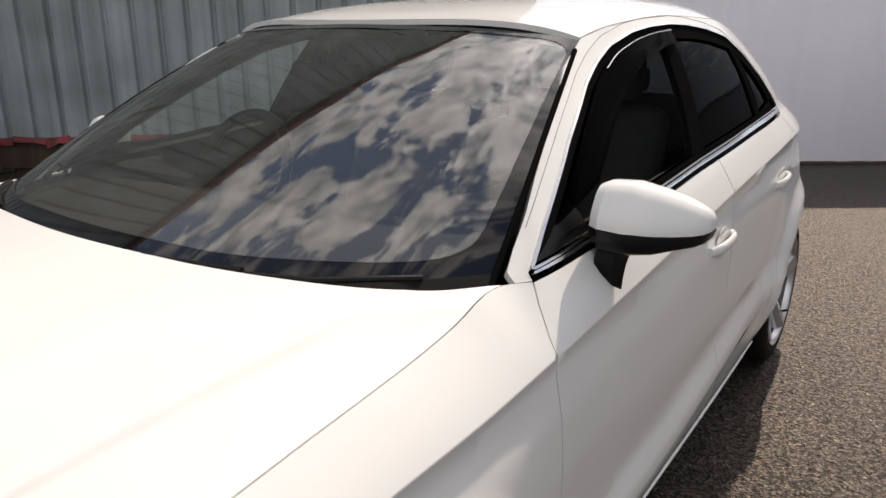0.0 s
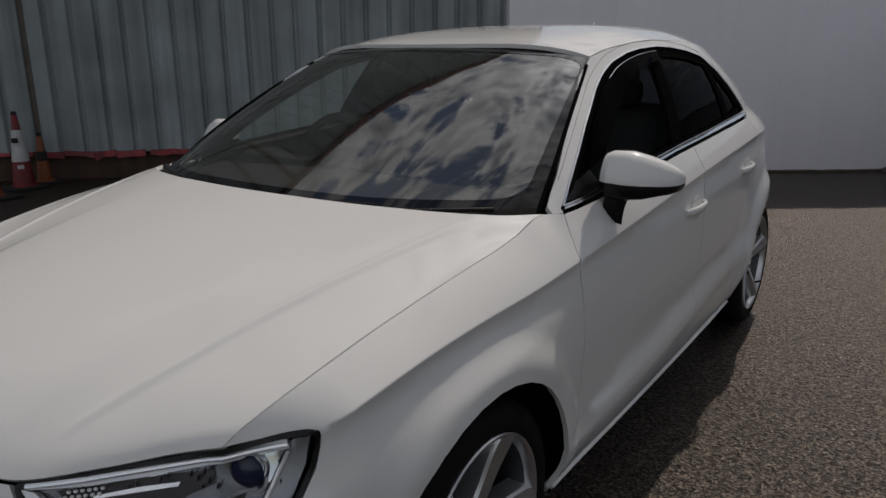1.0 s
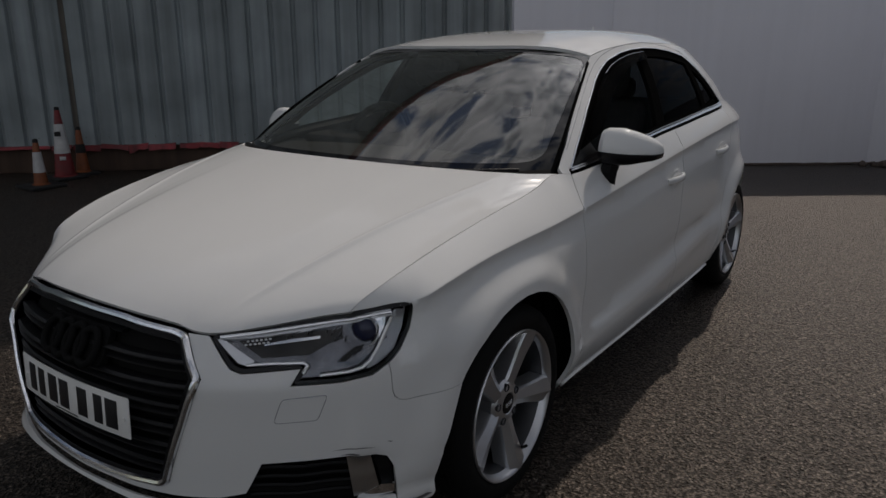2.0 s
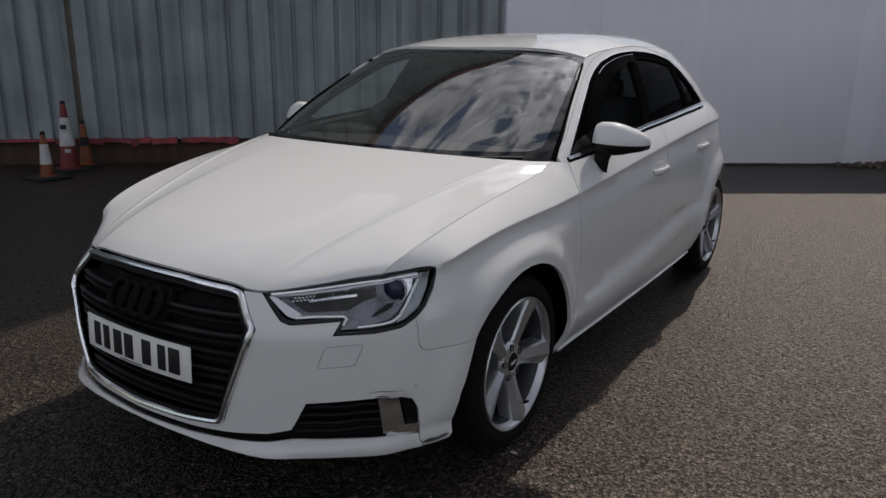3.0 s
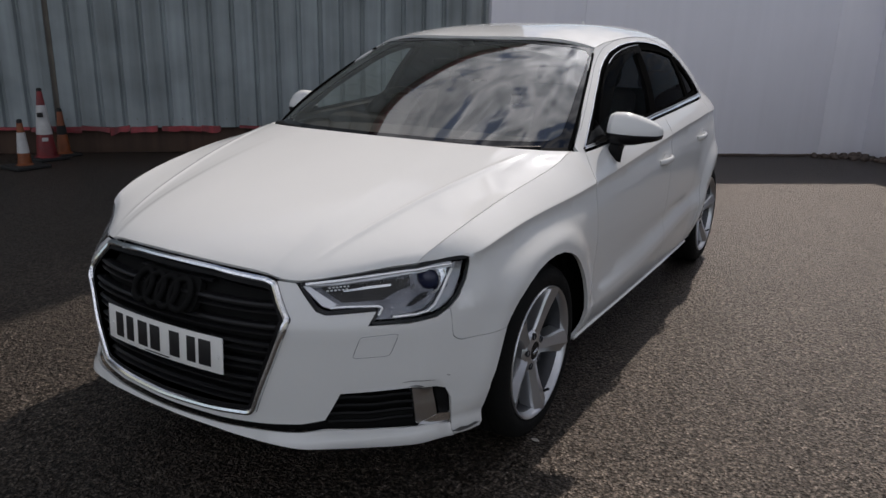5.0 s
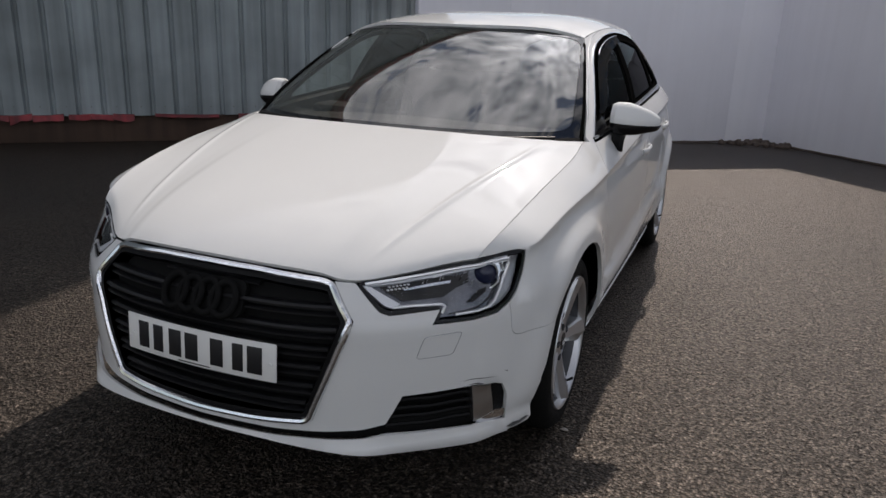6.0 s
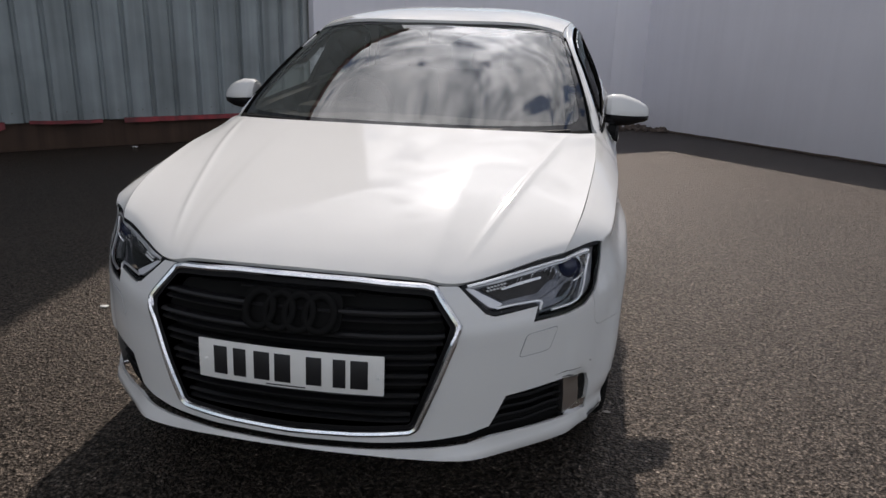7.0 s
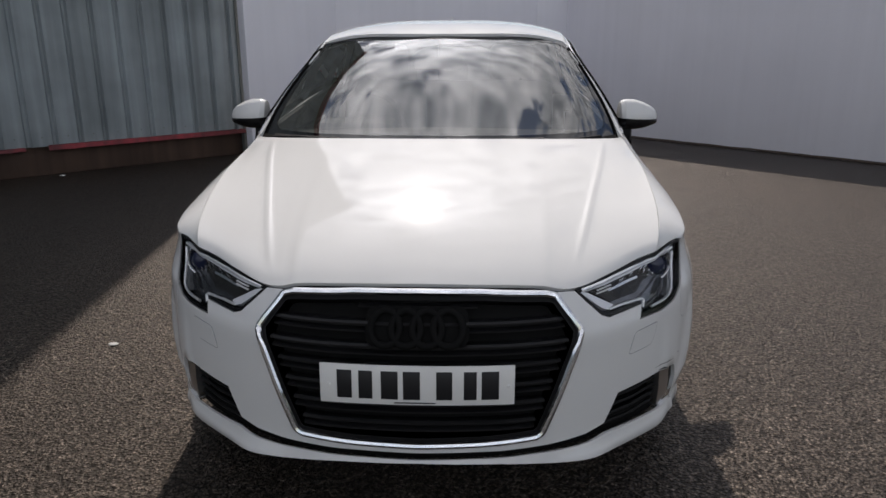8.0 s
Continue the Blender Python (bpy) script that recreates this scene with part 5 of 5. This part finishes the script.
for pts, piv in (([(.04, .062), (.25, .070), (.45, .074), (.60, .076)], (.02, .035)), ([(-.62, .078), (-.42, .076), (-.2, .068), (.0, .060)], (-.60, .04))):
    w = tagged(new("wiper"), "black windscreen wiper")
    w.parent = car
    bm = bmesh.new()
    tube(bm, [tuple(screen(a, b) + Vector((0, -.008, .002))) for a, b in pts], .006, 8)
    part("blade", bm, BLACK, w)
    bm = bmesh.new()
    c = ((pts[1][0] + pts[2][0]) / 2, (pts[1][1] + pts[2][1]) / 2)
    tube(bm, [tuple(screen(a, b) + Vector((0, -.002, .010))) for a, b in (piv, ((piv[0] + c[0]) / 2, (piv[1] + c[1]) / 2 + .01), c)], .009, 8, [1.6, 1, .8])
    part("arm", bm, BLACK, w)
bm = bmesh.new()
n = 20
rowsv = []
for i in range(n + 1):
    a = -.70 + 1.4 * i / n
    p, q = screen(a, .0), screen(a, .062)
    rowsv.append([bm.verts.new(p + Vector((0, -.10, -.035))), bm.verts.new(p + Vector((0, -.01, .008))), bm.verts.new(q + Vector((0, 0, .006)))])
for a, b in zip(rowsv, rowsv[1:]):
    for k in range(2):
        bm.faces.new((a[k], a[k + 1], b[k + 1], b[k]))
part("cowl", bm, DARK, car, "black plastic scuttle")

# rear end: tail panel, hatch glass, lamps


def tail(w, z):
    p = body(U1 - abs(w), z)
    return (p[0] if w >= 0 else -p[0], p[1], p[2])


panel("tail_panel", tail, mirrored([(0, .22), (.45, .22), (U1 - 3.30, .25), (U1 - 3.32, .55), (U1 - 3.34, .75), (U1 - 3.36, .95), (.3, .99), (0, 1.0)])[::-1], PAINT, car, "white tailgate and rear bumper", step=.05)
for side in (1, -1):
    panel("tail_lamp", body, [(3.24, .80), (3.40, .78), (3.66, .80), (3.64, .92), (3.40, .94), (3.23, .92)], RED, car, "red tail lamp", step=.04, lift=.012, side=side, depth=.03)
hatch_mid = spline((0, 3.28, 1.337), (0, 3.36, 1.17), (0, 3.41, 1.0))
hatch_side = spline((.352, 3.255, 1.252), (.44, 3.30, 1.12), (.50, 3.325, .98))
hatch_top = wide((0, 3.28, 1.337), (.2, 3.275, 1.322), (.352, 3.255, 1.252))
hatch_low = wide((0, 3.41, 1.0), (.30, 3.385, .99), (.50, 3.325, .98))
half_hatch = coons(hatch_mid, hatch_side, hatch_top, hatch_low)


def hatch(a, b):
    p = half_hatch(abs(a) / .55, b / .35)
    return Vector((p.x if a >= 0 else -p.x, p.y, p.z))


panel("hatch_glass", hatch, [(-.55, 0), (.55, 0), (.55, .35), (-.55, .35)], PRIVACY, car, "dark tinted tailgate glass", step=.05, depth=.01)
bm = bmesh.new()
box(bm, (-.30, 3.21, 1.312), (.30, 3.325, 1.334), .010)
part("spoiler", bm, PAINT, car, "white roof spoiler")

# underside, wheel housings and inner shell keep the gaps dark
for lo, hi in (((-.30, -.74, .22), (.30, -.42, .58)), ((-.50, -.45, .20), (.50, .45, .78)), ((-.80, .42, .185), (.80, 2.24, .30)), ((-.50, 2.2, .22), (.50, 3.3, .52))):
    bm = bmesh.new()
    box(bm, lo, hi, .03)
    part("underbody", bm, DARK, car, "dark underbody")
for cy in (0, 2.636):
    for side in (1, -1):
        bm = bmesh.new()
        ring = []
        for k in range(-10, 191, 10):
            c, s_ = math.cos(radians(k)), math.sin(radians(k))
            ring.append([bm.verts.new((x * side, cy + .010 + .372 * c, .318 + .372 * s_)) for x in (.50, .79 if cy < 1 else .68)])
        for a, b in zip(ring, ring[1:]):
            bm.faces.new((a[0], a[1], b[1], b[0]))
        bm.faces.new([r[0] for r in ring])
        part("wheel_housing", bm, DARK, car, "black wheel housing")
for side in (1, -1):
    bm = bmesh.new()
    box(bm, (.77 * side - .02, .40, .25), (.77 * side + .02, 2.25, .92), .01)
    part("inner_shell", bm, DARK, car, "dark inner body shell")
    for y0, y1, z in ((-.35, .45, .78), (2.2, 3.2, .92)):
        bm = bmesh.new()
        box(bm, (.55 * side - .1, y0, .68), (.55 * side + .1, y1, z), .02)
        part("inner_wing", bm, DARK, car, "dark inner wing")


# wheels
def wheel():
    w = tagged(new("wheel"), "five-spoke silver alloy wheel with black tyre")
    w.parent = car
    X = Matrix.Rotation(radians(90), 4, "Y")  # axle along +x outwards
    tyre = bmesh.new()
    lathe(tyre, [(.236, -.095), (.240, -.105), (.262, -.112), (.292, -.108), (.308, -.092), (.3145, -.07), (.315, -.03), (.315, .03), (.3145, .07), (.308, .090), (.294, .105), (.270, .111), (.252, .109), (.241, .103), (.234, .096)], X, 72)
    t = part("tyre", tyre, RUBBER, w, "black rubber tyre", sharp=60)
    for z in (-.045, 0, .045):
        bm = bmesh.new()
        lathe(bm, [(.3153, z - .004), (.3153, z + .004)], X, 72)
        part("groove", bm, DARK, t)
    bm = bmesh.new()
    lathe(bm, [(.239, .100), (.241, .107), (.238, .111), (.231, .108), (.226, .098), (.221, .085)], X, 72)
    part("rim", bm, ALLOY, w, "silver alloy rim lip", sharp=50)
    bm = bmesh.new()
    lathe(bm, [(.2215, .086), (.214, .06), (.206, .0), (.204, -.06), (.212, -.085)], X, 72)
    part("barrel", bm, ALLOYDARK, w, "grey inner barrel", sharp=50)
    bm = bmesh.new()
    lathe(bm, [(.138, -.05), (.138, -.028), (.05, -.026), (.0005, -.026)], X, 48)
    part("brake_disc", bm, material("brake_steel", (.03, .028, .026), .6, .5, vary=.15, scale=30), w, "grey brake disc")
    # near-black disc at the wheel's back, painting in the shade behind the spokes
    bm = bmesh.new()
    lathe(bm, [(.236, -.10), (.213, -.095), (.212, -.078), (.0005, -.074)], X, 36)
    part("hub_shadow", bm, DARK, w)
    bm = bmesh.new()
    lathe(bm, [(.080, .03), (.078, .066), (.066, .078), (.036, .083), (.033, .080)], X, 40)
    part("hub", bm, ALLOY, w, "", sharp=30)
    bm = bmesh.new()
    lathe(bm, [(.033, .079), (.031, .0835), (.0005, .0845)], X, 32)
    cap = part("centre_cap", bm, BLACK, w, "black centre cap")
    bm = bmesh.new()
    for i in range(4):
        c = (i - 1.5) * .009
        tube(bm, [(.0852, c + .006 * math.cos(k * math.pi / 8), .006 * math.sin(k * math.pi / 8)) for k in range(16)], .0011, 5, closed=True)
    part("cap_rings", bm, CHROME, cap, "small silver rings")
    for i in range(5):
        R = Matrix.Rotation(2 * math.pi * i / 5 + radians(180), 4, "X")
        bm = bmesh.new()
        # a broad flat blade with steep flanks: (radius, half width of the face, half width of the flank, height of the face)
        rows_ = []
        for r, f_, w_, h in ((.050, .030, .036, .074), (.080, .026, .032, .080), (.12, .028, .035, .086), (.165, .035, .043, .094), (.20, .041, .050, .102), (.222, .040, .052, .107), (.236, .030, .046, .110)):
            rows_.append([bm.verts.new(R @ Vector(p)) for p in ((h - .060, -w_, r), (h - .012, -f_ - .004, r), (h - .003, -f_, r), (h + .005, .12 * f_, r), (h - .010, f_, r), (h - .022, f_ + .004, r), (h - .060, w_, r))])
        for a, b in zip(rows_, rows_[1:]):
            for k in range(6):
                bm.faces.new((a[k], a[k + 1], b[k + 1], b[k]))
            bm.faces.new((a[6], a[0], b[0], b[6]))
        part("spoke", bm, ALLOY, w, "", sharp=18)
        R2 = Matrix.Rotation(2 * math.pi * (i + .5) / 5 + radians(180), 4, "X")
        bm = bmesh.new()
        q = R2 @ Matrix.Translation((.066, 0, .057)) @ X
        lathe(bm, [(.0125, -.0), (.0125, .0175), (.011, .0185), (.0085, .008), (.0005, .007)], q, 16)
        part("bolt", bm, ALLOYDARK, w, "recessed wheel bolt")
    bm = bmesh.new()
    R = Matrix.Rotation(radians(-168), 4, "X")
    tube(bm, [R @ Vector(p) for p in ((.085, 0, .205), (.105, 0, .19), (.118, 0, .178))], .005, 8)
    part("valve", bm, BLACK, w, "black tyre valve")
    return w


first = wheel()
first.location = (.757, .018, .315)
for x, y, turn, spin in ((.757, 2.636, 0, 31), (-.755, .018, 180, 12), (-.755, 2.636, 180, 50)):
    copy_thing(first, pose(x, y, .315, 0, 0, turn) @ pose(0, 0, 0, spin, 0, 0))
first.rotation_euler = (radians(9), 0, 0)

# cabin
cabin = tagged(new("cabin"), "dark car interior with pale headlining")
cabin.parent = car
bm = bmesh.new()
secs = []
for i in range(13):
    a = -.70 + 1.4 * i / 12
    p = screen(a, .06)
    secs.append([bm.verts.new((p.x * .97, p.y + .03, p.z - .02)), bm.verts.new((p.x * .97, .52 + .1 * a * a, .985 + .015 * math.cos(a * 4))), bm.verts.new((p.x * .97, .68, .975)), bm.verts.new((p.x * .97, .74, .92)), bm.verts.new((p.x * .97, .70, .62))])
for a, b in zip(secs, secs[1:]):
    for k in range(4):
        bm.faces.new((a[k], a[k + 1], b[k + 1], b[k]))
part("dashboard", bm, DASH, cabin, "dark grey dashboard")
for side, _ in SIDES:
    for y0, y1 in ((.56, 1.395), (1.405, 2.36)):
        top_ = [(y0 + (y1 - y0) * i / 8, ZT(y0 + (y1 - y0) * i / 8) + .006) for i in range(9)]
        panel("door_card", inset(body, .034), [(y0, .50), (y1, .50)] + top_[::-1], DASH, cabin, "dark inner door trim", step=.06, gap=0, depth=.02, side=side)
bm = bmesh.new()
box(bm, (-.55, .55, .97), (-.20, .76, 1.02), .03)
part("instrument_hood", bm, DASH, cabin)
bm = bmesh.new()
S = Matrix.Translation((-.37, .86, .96)) @ Euler((radians(64), 0, 0)).to_matrix().to_4x4()
tube(bm, [S @ Vector((.182 * math.cos(2 * math.pi * k / 36), .182 * math.sin(2 * math.pi * k / 36), 0)) for k in range(36)], .016, 10, closed=True)
wheel_rim = part("steering_wheel", bm, BLACK, cabin, "black steering wheel")
bm = bmesh.new()
lathe(bm, [(.07, -.03), (.07, .01), (.05, .022), (.0005, .024)], S, 24)
for ang in (0, 180, 270):
    box(bm, (.05, -.016, -.008), (.178, .016, .008), .004, S @ Matrix.Rotation(radians(ang), 4, "Z"))
part("boss", bm, DASH, wheel_rim)
for x in (-.37, .37):
    bm = bmesh.new()
    box(bm, (x - .25, 1.05, .42), (x + .25, 1.55, .58), .05, None, 3)
    part("seat_cushion", bm, CLOTH, cabin, "grey cloth front seat cushion")
    bm = bmesh.new()
    box(bm, (x - .24, -.06, 0), (x + .24, .06, .64), .05, pose(0, 1.55, .52, -16, 0, 0), 3)
    part("seat_back", bm, CLOTH, cabin, "grey cloth front seat back")
    bm = bmesh.new()
    box(bm, (x - .13, -.05, .0), (x + .13, .05, .20), .045, pose(0, 1.75, 1.145, -12, 0, 0), 3)
    for k in (-.06, .06):
        box(bm, (x + k - .007, 1.74, 1.08), (x + k + .007, 1.755, 1.18), .003)
    part("headrest", bm, CLOTH, cabin, "grey headrest")
bm = bmesh.new()
box(bm, (-.60, 2.25, .45), (.60, 2.75, .60), .05)
box(bm, (-.60, -.06, 0), (.60, .06, .55), .05, pose(0, 2.72, .55, -18, 0, 0))
part("rear_bench", bm, CLOTH, cabin, "grey rear bench")
for x in (-.38, 0, .38):
    bm = bmesh.new()
    box(bm, (x - .12, 2.86, 1.07), (x + .12, 2.95, 1.20), .04)
    part("rear_headrest", bm, CLOTH, cabin)
bm = bmesh.new()
box(bm, (-.14, .86, 1.225), (.10, .885, 1.285), .012, None, 3)
tube(bm, [(-.02, .88, 1.27), (-.02, .90, 1.31), (-.02, .91, 1.34)], .008, 8)
part("rear_view_mirror", bm, BLACK, cabin, "black interior mirror")
panel("headlining", lambda a, y: (roof(a * .97, y)[0], y, roof(a, y)[2] - .03), [(-.6, 1.06), (.6, 1.06), (.6, 3.25), (-.6, 3.25)], LINER, cabin, "pale grey headlining", step=.1, depth=0)
bm = bmesh.new()
box(bm, (-.74, .4, .30), (.74, 3.2, .34), .01)
part("cabin_floor", bm, DASH, cabin)
for side in (1, -1):
    panel("pillar_lining", inset(body, .045), [(2.42, 1.0), (3.30, .95), (3.27, 1.24), (3.0, 1.31), (2.75, 1.345), (2.35, 1.385), (2.05, 1.41), (2.08, 1.36), (2.25, 1.28), (2.45, 1.09)], DASH, cabin, "dark rear pillar lining", step=.06, depth=0, side=side)

# small marks on the bumper
WASH = rounded([(-.788, .498), (-.681, .501), (-.654, .567), (-.764, .562)], .012, 3)
for side in (1, -1):
    w = panel("washer_cover", body, WASH, PAINT, car, "painted headlamp washer cover", step=.03, gap=.0015, lift=.0015, depth=.004, side=side)
    outline_bar("washer_seam", body, WASH, .0009, SMOKEGREY, w, "thin dark seam", side=side)
for ring in ([(-.655, .4135), (-.62, .4165), (-.575, .4165), (-.54, .411), (-.575, .4145), (-.62, .414)], [(-.514, .424), (-.502, .4205), (-.503, .418), (-.511, .421)], [(-.631, .399), (-.60, .4025), (-.582, .398), (-.589, .3955), (-.61, .3975)]):
    panel("scuff", body, ring, SCUFF, car, "dark scraped scuff on the bumper corner", step=.01, gap=0, depth=0, lift=.0015)
panel("scuff", body, [(-.482, .222), (-.46, .214), (-.42, .217), (-.385, .226), (-.40, .231), (-.43, .226), (-.455, .229)], SCUFF, car, "scraped paint along the lip corner", step=.01, gap=0, depth=0, lift=.0015)
